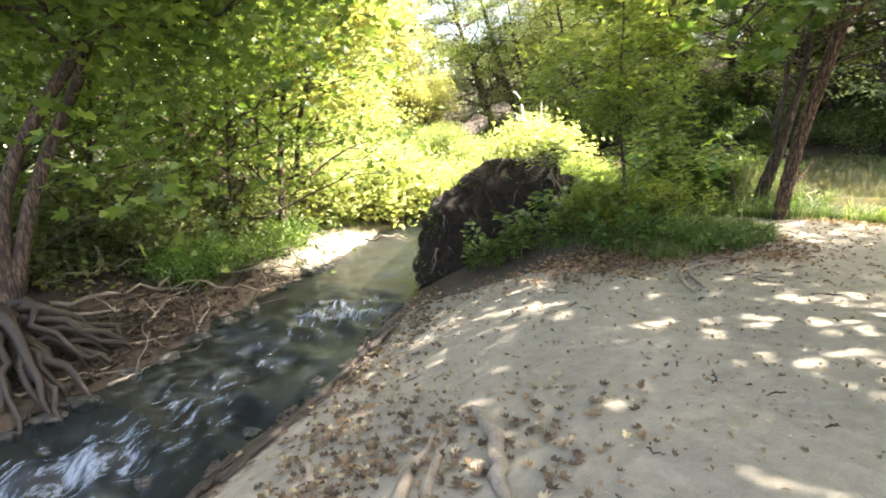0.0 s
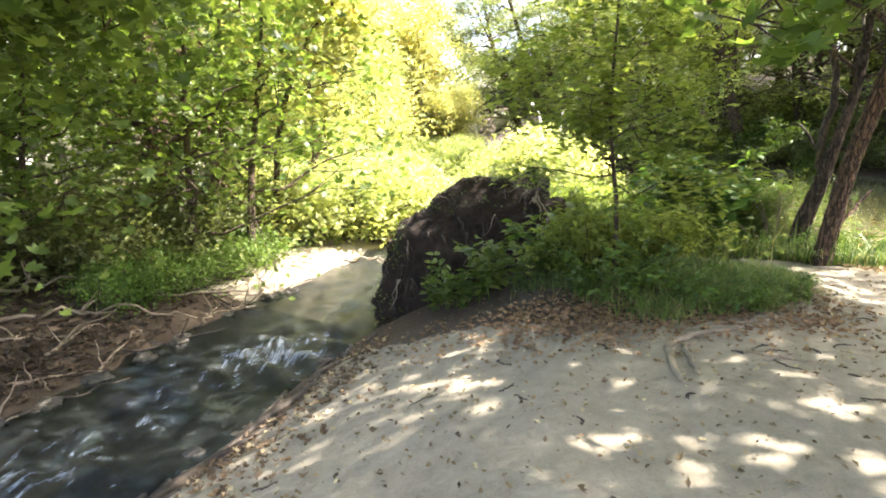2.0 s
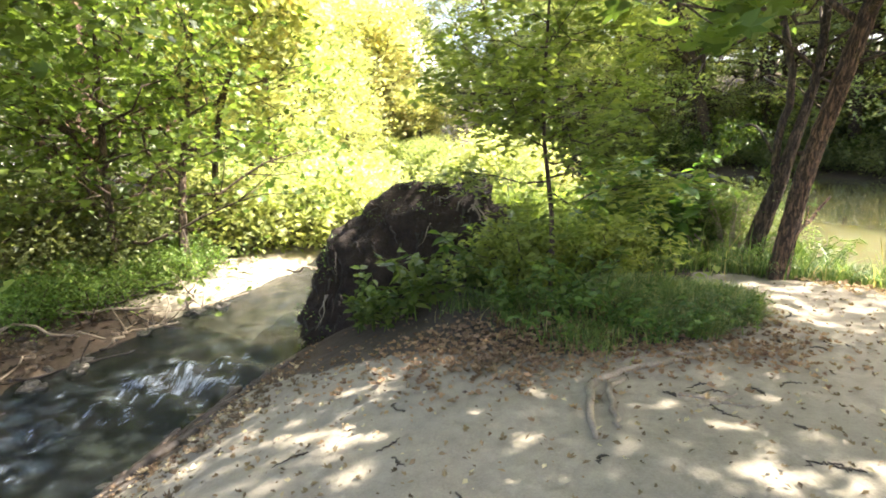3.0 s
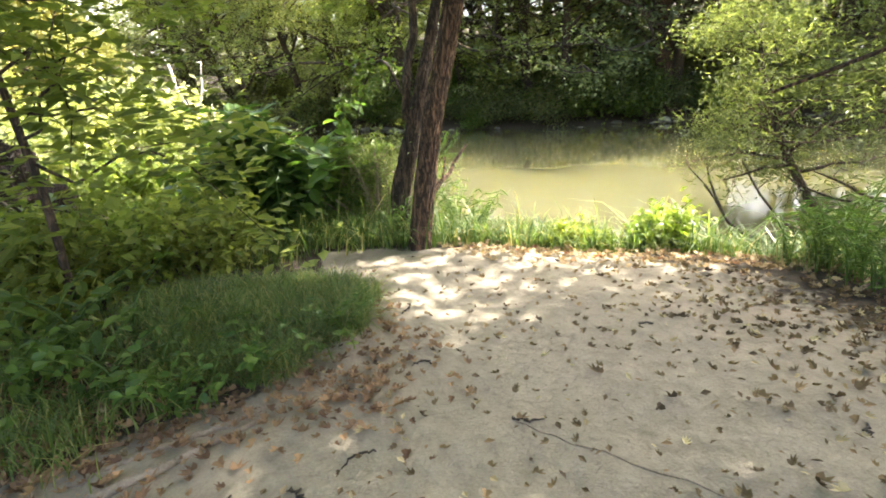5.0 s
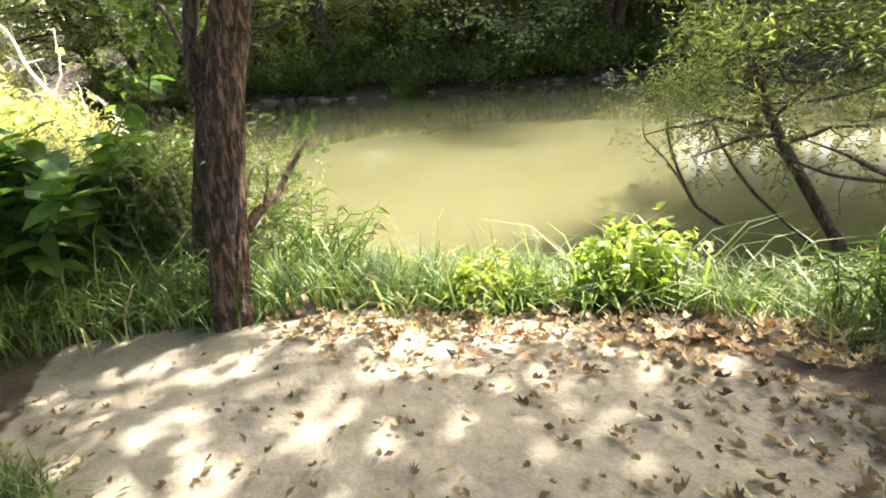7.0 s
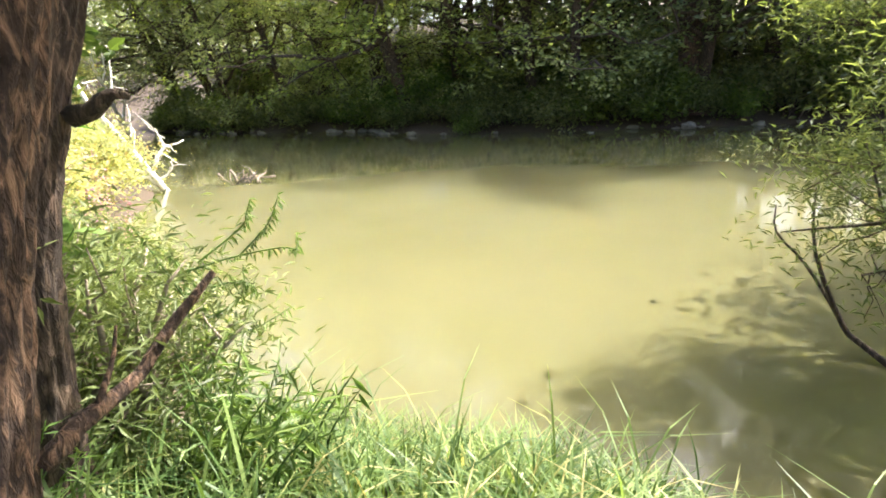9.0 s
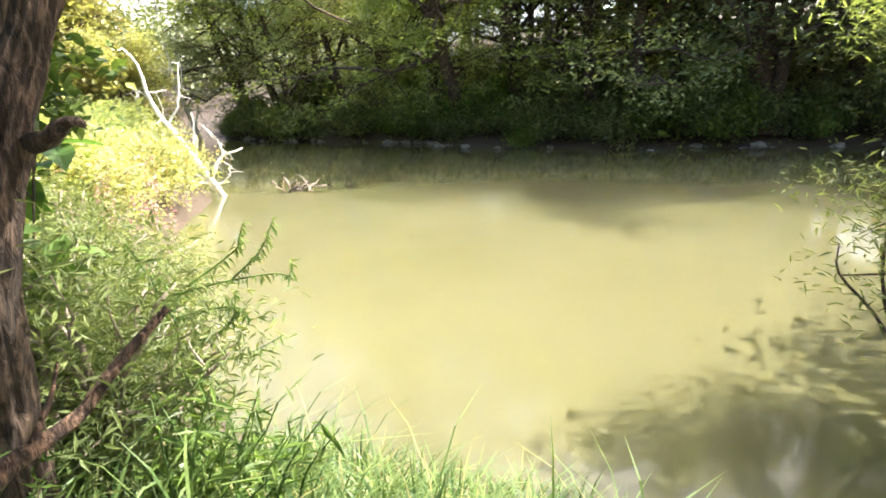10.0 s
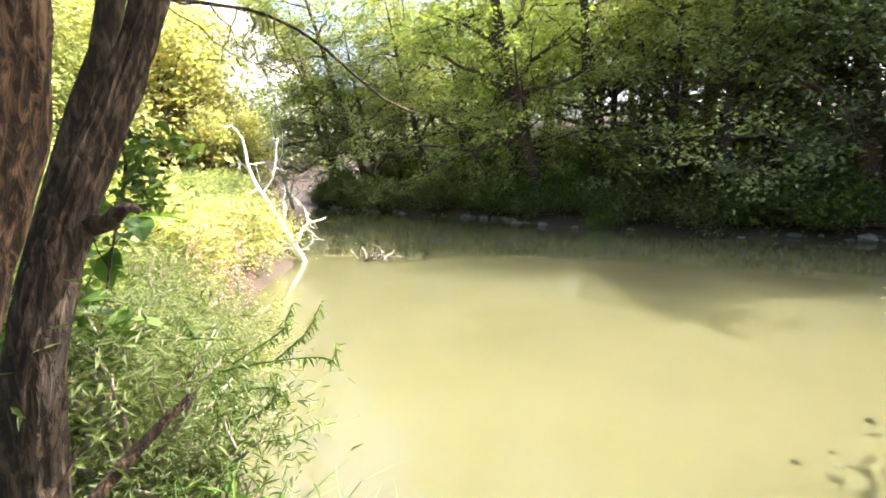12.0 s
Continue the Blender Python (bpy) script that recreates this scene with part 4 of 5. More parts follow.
def grass():
    rng = np.random.default_rng(15)
    # river bank
    g = Geo()
    x, y = rng.uniform(2.8, 9.5, 9000), rng.uniform(3.2, 13.5, 9000)
    dn, _, _ = line_dist(x, y, NEAR_EDGE)
    river = in_poly(x, y, np.vstack([NEAR_EDGE, FAR_EDGE]))
    ds, hw, _ = line_dist(x, y, STREAM_MID, STREAM_HALF)
    crest = np.interp(x, [3.2, 4.0, 4.66, 5.28, 5.92, 6.28, 6.5, 6.7, 7.5], [7.7, 7.66, 7.45, 7.05, 6.65, 6.35, 6.15, 5.9, 5.3])
    keep = (~river) & (y > crest) & (dn > 0.0) & (ds - hw > 1.6) & (wave(x, y, 2.2, 0.3) > -0.25)
    x, y = x[keep], y[keep]
    tx, ty = np.repeat(x, 9), np.repeat(y, 9)
    tx, ty = tx + rng.normal(0, 0.05, len(tx)), ty + rng.normal(0, 0.05, len(ty))
    blades(g, np.column_stack([tx, ty, terrain(tx, ty) - 0.01]), 0.36, 0.006, 0.95, rng)
    sel = rng.uniform(0, 1, len(x)) < 0.12
    px, py = np.repeat(x[sel], 4) + rng.normal(0, 0.06, 4 * sel.sum()), np.repeat(y[sel], 4) + rng.normal(0, 0.06, 4 * sel.sum())
    blades(g, np.column_stack([px, py, terrain(px, py) - 0.01]), 0.62, 0.006, 0.85, rng)
    tagged(part("bank_grass", g, M_GRASS, smooth=False), "long green grass on the crest of the river bank", "grass", kind="stuff")
    # soft mound beside the path
    g = Geo()
    r, a = np.sqrt(rng.uniform(0, 1, 11000)), rng.uniform(0, 6.283, 11000)
    r *= 1 + 0.12 * np.sin(3 * a + 1) + 0.08 * np.sin(7 * a)
    x, y = 3.38 + 0.62 * r * np.cos(a), 6.34 + 0.54 * r * np.sin(a)
    blades(g, np.column_stack([x, y, terrain(x, y) - 0.01]), 0.2, 0.0028, 0.95, rng)
    tagged(part("mound_grass", g, M_GRASS, smooth=False), "soft fine grass drooping over a low mound", "grass", kind="stuff")
    # tufts by the litter and under the sapling
    g = Geo()
    c = np.array([(2.5, 5.75), (2.42, 5.8), (2.6, 5.7), (2.2, 6.5), (1.9, 6.8), (2.7, 7.0), (1.6, 7.0), (2.6, 6.4), (2.35, 6.25), (2.75, 6.1), (2.0, 6.45), (2.9, 5.85), (2.1, 6.15), (3.1, 7.3), (3.6, 7.6), (2.3, 7.6), (2.0, 7.4), (6.75, 5.5), (6.85, 5.05), (7.05, 5.4)])
    p = np.repeat(c, 150, axis=0) + rng.normal(0, 0.11, (150 * len(c), 2))
    blades(g, np.column_stack([p, terrain(p[:, 0], p[:, 1]) - 0.01]), 0.22, 0.0035, 0.85, rng)
    tagged(part("grass_tufts", g, M_GRASS, smooth=False), "scattered tufts of green and straw grass", "grass", kind="stuff")


grass()


def peninsula_plants():
    rng = np.random.default_rng(16)
    # sapling with flat tiers of leaves
    s = tree("sapling", "slender sapling with flat tiers of fresh green leaves", on_ground(2.42, 6.95), [(0, 0, -0.1), (0.02, 0, 0.7), (-0.05, 0.05, 1.6), (0.02, 0.1, 2.7), (0, 0.1, 3.5)], (0.028, 0.022, 0.014, 0.005), 61, 26, 1.15, 0.3, 34, 0.14, 0.1,
             M_BARK_DARK, M_LEAF_BRIGHT, OVAL, (-5, 30), 4, sides=7, up=0.75)
    h1 = herb("leafy seedling shrub growing against the root plate", on_ground(1.15, 7.55), 9, 0.75, 0.45, 62, 0.15, M_LEAF, FULL, 0.07, "root plate seedlings")
    for x, y, k in ((0.75, 7.45, 0.8), (1.5, 7.35, 0.85), (0.45, 7.75, 0.7), (1.8, 7.6, 1.0)):
        copy_thing(h1, pose(*on_ground(x, y), 0, 0, 90 * x) @ Matrix.Scale(k, 4))
    b = bush("bush", "leafy green bush beside the sapling", (0, 0, -60), 0.55, 0.95, 63, 14, M_LEAF_BRIGHT, 0.085, 36, group="peninsula bushes")
    spots(b, [(2.6, 7.5), (3.15, 7.6), (2.9, 8.5), (3.5, 9.4), (2.4, 10.4), (3.2, 11.2), (2.15, 7.15)], rng, 0.6, 1.0)
    # low weeds tangled over the litter in front of the mound
    lw = herb("low tangled weed with small leaves over brown litter", on_ground(2.35, 6.0), 12, 0.4, 0.3, 68, 0.07, M_HERB, FULL, 0.05, "litter weeds")
    for x, y, k in ((2.05, 6.3, 1.1), (2.7, 5.95, 0.9), (2.95, 5.72, 0.7), (2.5, 6.35, 1.2), (3.25, 5.78, 0.7), (3.7, 6.0, 0.6)):
        copy_thing(lw, pose(*on_ground(x, y), 0, 0, 150 * x + 90 * y) @ Matrix.Scale(k, 4))
    # broad dark plant on the bank beside the twin trees
    d = herb("tall broad-leaved weed in dense dark clump on the bank", on_ground(3.95, 8.45), 16, 1.25, 0.5, 64, 0.2, M_HERB, FULL, 0.075, "tall bank weeds")
    copy_thing(d, pose(*on_ground(3.7, 8.8), 0, 0, 70))
    copy_thing(d, pose(*on_ground(4.35, 8.65), 0, 0, 160) @ Matrix.Scale(0.85, 4))
    copy_thing(d, pose(*on_ground(3.35, 8.35), 0, 0, 200) @ Matrix.Scale(0.8, 4))
    # paler weeds on the river side of the twin trees
    w = herb("leafy green weed rising from the bank grass", on_ground(5.35, 7.75), 11, 0.58, 0.22, 65, 0.085, M_HERB, LANCE, 0.04, "bank weeds")
    for x, y, k in ((5.45, 7.95, 0.9), (5.2, 8.1, 1.0), (4.75, 7.85, 0.7), (6.9, 5.6, 0.8), (7.2, 5.1, 0.8), (6.7, 4.9, 0.7), (6.75, 5.25, 0.9), (6.98, 5.38, 1.1), (6.62, 5.02, 0.75), (7.25, 5.6, 1.2), (7.5, 5.9, 0.7)):
        copy_thing(w, pose(*on_ground(x, y), 0, 0, 130 * x) @ Matrix.Scale(k, 4))
    # sunlit mounds of vine leaves at the crest
    v = bush("vine_mound", "rounded mound of bright yellow-green vine leaves", on_ground(6.5, 6.46), 0.24, 0.38, 66, 30, M_VINE, 0.05, 16, FULL, group="vine mounds", spread=0.045, category="plant")
    copy_thing(v, pose(*on_ground(5.85, 6.85), 0, 0, 80) @ Matrix.Scale(0.62, 4))
    copy_thing(v, pose(*on_ground(6.12, 6.75), 0, 0, 200) @ Matrix.Scale(0.5, 4))
    # trailing stalks with hanging narrow leaves over the water
    st, lv = Geo(), Geo()
    pos, head = [], []
    o = np.array(on_ground(5.22, 8.5))
    main = smooth_line(np.array([(5.23, 8.46, o[2] - 0.05), (5.23, 8.42, 0.0), (5.22, 8.4, 0.28), (5.23, 8.4, 0.55), (5.17, 8.4, 0.67)]) - o, 14)
    arms = [main, main + (0.05, 0.04, -0.12)]
    for pts in ([(5.22, 8.4, 0.2), (5.32, 8.4, 0.24), (5.48, 8.4, 0.25), (5.64, 8.4, 0.31)], [(5.24, 8.4, 0.55), (5.45, 8.4, 0.59), (5.62, 8.4, 0.59), (5.69, 8.4, 0.58), (5.7, 8.4, 0.64)],
                [(5.29, 8.4, 0.58), (5.48, 8.4, 0.7), (5.51, 8.4, 0.75), (5.53, 8.4, 0.82)], [(5.45, 8.4, 0.59), (5.55, 8.4, 0.66), (5.6, 8.4, 0.72), (5.64, 8.4, 0.82)],
                [(5.24, 8.4, 0.34), (5.36, 8.4, 0.36), (5.44, 8.4, 0.42), (5.46, 8.4, 0.53)], [(5.23, 8.4, 0.45), (5.38, 8.42, 0.47), (5.47, 8.42, 0.45), (5.5, 8.42, 0.4)], [(5.23, 8.4, 0.4), (5.14, 8.5, 0.6), (5.06, 8.55, 0.75)]):
        arms.append(smooth_line(np.array(pts) + rng.normal(0, 0.004, (len(pts), 3)) - o, 30))
    for P in arms:
        tube(st, P, (0.0045, 0.002), 5)
        for q in np.linspace(1, len(P) - 1, 34):
            for k in range(2):
                pos.append(P[int(q)] + rng.normal(0, 0.003, 3))
                head.append((rng.normal(0.15, 0.35), rng.normal(0, 0.5), -0.9))
    scatter(lv, LANCE, pos, 0.042, 0.2, 0.35, rng, head, 0.4)
    ob = thing("trailing_plant", o, "trailing stalks with rows of hanging narrow leaves over the water", "plant")
    part("stem_tangle", st, M_HERB, ob)
    part("leaves", lv, M_HERB, ob, smooth=False)
    # fine twiggy bushes along the water's edge
    f = bush("bush", "fine-leaved twiggy bush with dry brown stems by the water", (0, 0, -60), 0.6, 1.0, 67, 22, M_WILLOW, 0.05, 60, LANCE, M_ROOT, "waterside bushes")
    spots(f, [(4.6, 9.1), (4.25, 9.9), (4.8, 8.45), (4.05, 10.9), (3.5, 12.2), (4.3, 11.6), (3.2, 13.3), (2.6, 12.2), (3.9, 9.3), (4.5, 8.75), (4.4, 9.4)], rng, 0.75, 1.15)


peninsula_plants()


# ---- twin trees on the bank, canopy, willow ----
def bank_trees():
    rng = np.random.default_rng(17)
    o = np.array((4.85, 7.5, -0.02))
    L1 = np.array([(4.76, 7.42, -0.2), (4.78, 7.42, 0.08), (4.88, 7.44, 0.6), (4.98, 7.46, 1.04), (5.1, 7.48, 1.42), (5.16, 7.42, 1.75), (5.21, 7.34, 2.1), (5.29, 7.28, 2.5), (5.5, 7.15, 3.3), (6.0, 7.1, 5.0), (6.3, 7.4, 8.0)]) - o
    t = tree("tree", "furrowed brown-barked tree leaning over the river bank", o, L1, (0.1, 0.085, 0.081, 0.077, 0.066, 0.03), 71, 14, 2.4, 0.62, 13, 0.42, 0.12, M_BARK, M_LEAF, LOBED, (15, 55), 4, sides=72, group="twin bank trees", ridge=0.015, rings=220, floor=3.4)
    br = Geo()
    tube(br, smooth_line(np.array([(4.93, 7.46, 0.42), (5.04, 7.52, 0.49), (5.14, 7.58, 0.53), (5.22, 7.61, 0.62), (5.37, 7.66, 0.76)]) - o, 12), (0.032, 0.022, 0.018, 0.01), 9, 0.2, rng)
    tube(br, smooth_line(np.array([(5.05, 7.52, 0.5), (5.1, 7.56, 0.6), (5.12, 7.6, 0.68)]) - o, 6), (0.01, 0.004), 6, 0.1, rng)
    part("broken_branch", br, M_BARK, t, "broken bare side branch")
    o2 = np.array((4.84, 7.98, -0.05))
    L3 = np.array([(4.75, 7.95, -0.25), (4.81, 7.92, 0.3), (4.92, 7.82, 0.84), (5.04, 7.84, 1.23), (5.13, 7.88, 1.47), (5.22, 7.92, 1.73), (5.35, 8.0, 2.2), (5.7, 8.5, 3.6), (5.9, 8.9, 5.4)]) - o2
    L4 = np.array([(4.9, 7.85, 1.0), (4.98, 7.97, 1.4), (5.05, 8.0, 1.63), (5.13, 8.05, 1.95), (5.0, 8.5, 3.4), (4.2, 8.6, 5.2), (3.0, 8.3, 6.8), (1.8, 7.9, 8.2)]) - o2
    L5 = np.array([(5.0, 8.5, 3.4), (4.2, 7.6, 5.2), (2.8, 6.8, 6.2), (1.0, 6.2, 6.7), (-0.6, 5.8, 6.9)]) - o2
    t2 = tree("tree", "dark rough-barked tree leaning behind its twin", o2, L3, (0.11, 0.095, 0.074, 0.058, 0.052, 0.047, 0.042, 0.03, 0.015), 72, 14, 2.6, 0.7, 36, 0.5, 0.13, M_BARK_DARK, M_LEAF, LOBED, (15, 55), 4, sides=64, group="twin bank trees", ridge=0.015, rings=200, floor=3.4,
              more=[(L4, (0.04, 0.04, 0.035, 0.03, 0.012), 16, 3.0), (L5, (0.04, 0.035, 0.025, 0.01), 38, 2.6)])
    ex = Geo()
    tube(ex, smooth_line(np.array([(5.1, 7.82, 1.2), (5.15, 7.78, 1.21), (5.21, 7.75, 1.25), (5.25, 7.74, 1.24)]) - o2, 7), (0.03, 0.022, 0.008), 7, 0.15, rng)
    tube(ex, smooth_line(np.array([(5.1, 8.03, 1.85), (5.08, 8.4, 1.98), (5.2, 8.75, 2.06), (5.39, 8.84, 2.06), (5.63, 8.86, 1.95), (5.92, 8.87, 1.71), (6.1, 8.86, 1.63)]) - o2, 14), (0.012, 0.008, 0.005), 6, 0.08, rng)
    for a, b in (((5.2, 8.75, 2.06), (5.38, 8.9, 1.82)), ((5.3, 8.8, 2.06), (5.2, 8.9, 1.86)), ((5.45, 8.85, 2.03), (5.5, 8.9, 1.8)), ((5.63, 8.86, 1.95), (5.7, 8.9, 2.08)), ((5.1, 8.5, 2.0), (5.45, 8.7, 2.0)), ((5.08, 8.4, 1.98), (5.3, 8.6, 1.84))):
        tube(ex, bend(np.array(a) - o2, np.array(b) - o2, 6, 0.05, 0.08, rng), (0.004, 0.0015), 4, 0, rng)
    part("bare_branch", ex, M_BARK_DARK, t2, "bare dark side branches")
    tw = Geo()
    scatter(tw, LANCE, clumps(np.array([(5.45, 8.8, 1.88), (5.38, 8.85, 1.84), (5.5, 8.88, 1.82), (5.7, 8.9, 2.06), (5.22, 8.85, 1.88), (5.4, 8.7, 2.0)]) - o2, 9, 0.05, rng), 0.07, 0.3, 0.3, rng, droop=0.6)
    part("leaf_sprays", tw, M_LEAF_DARK, t2, smooth=False)
    # a drooping leafy bough on the river side of the trunks
    db, dl = Geo(), Geo()
    D = smooth_line(np.array([(4.93, 7.9, 1.15), (4.9, 8.3, 1.5), (4.86, 8.65, 1.42), (4.74, 8.75, 1.05), (4.66, 8.72, 0.62)]) - o2, 18)
    tube(db, D, (0.016, 0.01, 0.003), 5, 0.1, rng)
    ends = []
    for q in range(16):
        a = D[int(rng.integers(6, 18))]
        e = a + rng.normal(0, 0.13, 3) * (1.2, 0.8, 0.8) - (0, 0, 0.05)
        tube(db, bend(a, e, 4, 0, 0.06, rng), (0.004, 0.0015), 4, 0, rng)
        ends += [e, (a + e) / 2]
    scatter(dl, FULL, clumps(ends, 13, 0.05, rng), 0.06, 0.35, 0.35, rng, droop=0.5)
    part("drooping_bough", db, M_BARK_DARK, t2)
    part("drooping_leaves", dl, M_LEAF, t2, smooth=False)
    # tree behind the path, whose boughs hang over it
    o3 = np.array(on_ground(8.9, 2.7))
    t3 = tree("tree", "spreading broad-leaved tree whose boughs shade the path", o3, [(0, 0, -0.3), (-0.1, 0.2, 1.6), (-0.3, 0.7, 3.4), (-0.4, 1.4, 5.5), (-0.6, 1.8, 8.0)], (0.26, 0.22, 0.17, 0.1, 0.03), 73, 32, 6.0, 0.38, 20, 0.38, 0.155,
              M_BARK, M_LEAF, LOBED, (12, 50), 5, sides=12, floor=3.7, more=[(np.array([(8.6, 3.4, 3.4), (6.6, 3.7, 5.4), (4.2, 3.6, 6.6), (1.8, 3.5, 7.2)]) - o3, (0.1, 0.07, 0.03), 24, 2.7),
                                                                    (np.array([(8.6, 3.6, 3.6), (8.3, 5.2, 5.0), (7.6, 6.3, 5.7), (6.9, 6.9, 6.0)]) - o3, (0.08, 0.05, 0.02), 12, 1.3), (np.array([(8.6, 3.6, 3.6), (9.4, 4.5, 4.6), (10.0, 5.0, 5.3)]) - o3, (0.08, 0.05, 0.02), 12, 1.5)])
    bough, lv = Geo(), Geo()
    P = smooth_line(np.array([(8.6, 3.6, 4.0), (6.2, 4.0, 3.9), (4.4, 4.5, 3.3), (3.4, 5.1, 2.7), (2.9, 5.4, 2.2)]) - o3, 16)
    tube(bough, P, (0.07, 0.03, 0.008), 7, 0.05, rng)
    tips = []
    for q in range(26):
        s = P[int(rng.integers(6, 16))]
        e = s + rng.normal(0, 0.4, 3) * (1, 1, 0.5) - (0, 0, 0.12)
        if e[2] + o3[2] < 1.75:
            e[2] = 1.75 - o3[2]
        tube(bough, bend(s, e, 4, 0, 0.06, rng), (0.01, 0.003), 4, 0, rng)
        tips.append(e)
    scatter(lv, LOBED, clumps(tips, 14, 0.12, rng), 0.15, 0.45, 0.35, rng, droop=0.35)
    part("bough", bough, M_BARK_DARK, t3, "low bough hanging over the path")
    part("bough_leaves", lv, M_LEAF, t3, smooth=False)
    # shade further back along the path
    tree("tree", "spreading broad-leaved tree shading the start of the path", on_ground(7.2, -0.9), [(0, 0, -0.3), (-0.1, 0.1, 2), (-0.3, 0.4, 4.2), (-0.4, 0.6, 8.0)], (0.24, 0.2, 0.13, 0.03), 74, 38, 6.4, 0.38, 40, 0.48, 0.155, M_BARK, M_LEAF, LOBED, (12, 50), 5, sides=12, floor=3.7)
    # willow leaning out over the river
    o5 = np.array((10.0, 6.7, -0.95))
    st = [np.array([(9.85, 6.7, -1.15), (9.75, 7.1, -0.5), (9.66, 7.5, 0.17), (9.65, 7.8, 0.8), (9.9, 8.2, 1.5), (10.3, 8.5, 1.9)]) - o5,
          np.array([(10.3, 6.2, -1.15), (10.9, 6.2, -0.3), (11.2, 6.6, 0.6), (11.8, 7.4, 1.7), (12.4, 8.2, 2.6), (13.0, 9.0, 3.4)]) - o5,
          np.array([(10.1, 6.0, -1.1), (10.5, 5.6, -0.35), (10.7, 5.3, 0.4), (10.9, 5.2, 1.5), (11.2, 5.4, 2.6)]) - o5,
          np.array([(9.8, 6.8, -1.1), (9.5, 7.5, -0.45), (9.55, 8.0, 0.1), (9.6, 8.3, 0.7)]) - o5]
    t5 = tree("willow", "bushy willow leaning out from the bank over the river", o5, st[0], (0.06, 0.05, 0.035, 0.01), 75, 22, 1.2, 0.35, 52, 0.17, 0.075, M_BARK_DARK, M_WILLOW, LANCE, (-20, 40), 4,
              more=[(st[1], (0.06, 0.05, 0.03, 0.01), 26, 1.6), (st[2], (0.05, 0.04, 0.03, 0.01), 14, 1.6), (st[3], (0.02, 0.015, 0.006), 4, 0.7)])
    bt = Geo()
    tube(bt, smooth_line(np.array([(9.75, 7.5, -1.1), (9.66, 8.1, -0.8), (9.62, 8.25, -0.66), (9.48, 8.45, -0.1), (9.46, 8.5, 0.37)]) - o5, 12), (0.03, 0.02, 0.006), 6, 0.1, rng)
    part("bare_twig", bt, M_BARK_DARK, t5, "bare twig standing in the water")
    bt2 = Geo()
    tube(bt2, smooth_line(np.array([(9.62, 8.25, -0.66), (9.5, 8.5, -0.25), (9.36, 8.68, 0.0), (9.34, 8.7, 0.22)]) - o5, 10), (0.015, 0.005), 5, 0.1, rng)
    part("bare_twig", bt2, M_BARK_DARK, t5, "bare twig standing in the water")
    for pts in ([(11.2, 6.6, 0.62), (10.6, 6.82, 0.58), (10.0, 7.14, 0.41), (9.5, 7.46, 0.4), (9.2, 7.7, 0.46)], [(11.0, 6.2, -0.1), (10.4, 6.3, -0.3), (9.8, 6.84, -0.25), (9.6, 7.19, -0.13), (9.4, 7.4, 0.05)],
                [(11.05, 6.3, 0.0), (9.95, 6.5, -0.22), (9.6, 6.88, 0.0), (9.4, 7.1, 0.13)], [(10.6, 6.82, 0.58), (10.2, 7.2, 0.8), (9.7, 7.6, 0.85), (9.3, 7.9, 0.8)], [(9.66, 7.45, 0.1), (9.4, 7.6, 0.1), (9.2, 7.75, 0.02), (9.05, 7.9, -0.05)]):
        wl, wf = Geo(), Geo()
        P = smooth_line(np.array(pts) - o5, 16)
        tube(wl, P, (0.032, 0.022, 0.014, 0.006), 6, 0.1, rng)
        tw5 = []
        for q in range(9):
            a = P[int(rng.integers(5, 16))]
            e = a + rng.normal(0, 0.2, 3)
            tube(wl, bend(a, e, 4, 0, 0.08, rng), (0.005, 0.0015), 4, 0, rng)
            tw5 += [e, (a + e) / 2]
        scatter(wf, LANCE, clumps(tw5, 9, 0.09, rng), 0.07, 0.4, 0.4, rng, droop=0.3)
        limb = part("low_limb", wl, M_BARK_DARK, t5, "thin dark limb low over the water")
        part("foliage", wf, M_WILLOW, limb, smooth=False)
    # taller neighbour on the same bank, arching out and shading the water
    tree("tree", "bank tree arching out over the river beside the willow", on_ground(9.3, 3.2), [(0, 0, -0.3), (0.5, 0.6, 1.4), (1.9, 2.4, 2.6), (3.8, 4.2, 3.2), (6.4, 4.9, 3.9)], (0.2, 0.17, 0.12, 0.03), 76, 30, 2.1, 0.66, 46, 0.42, 0.14, M_BARK, M_LEAF, OVAL, (0, 40), 4, floor=1.6)


bank_trees()


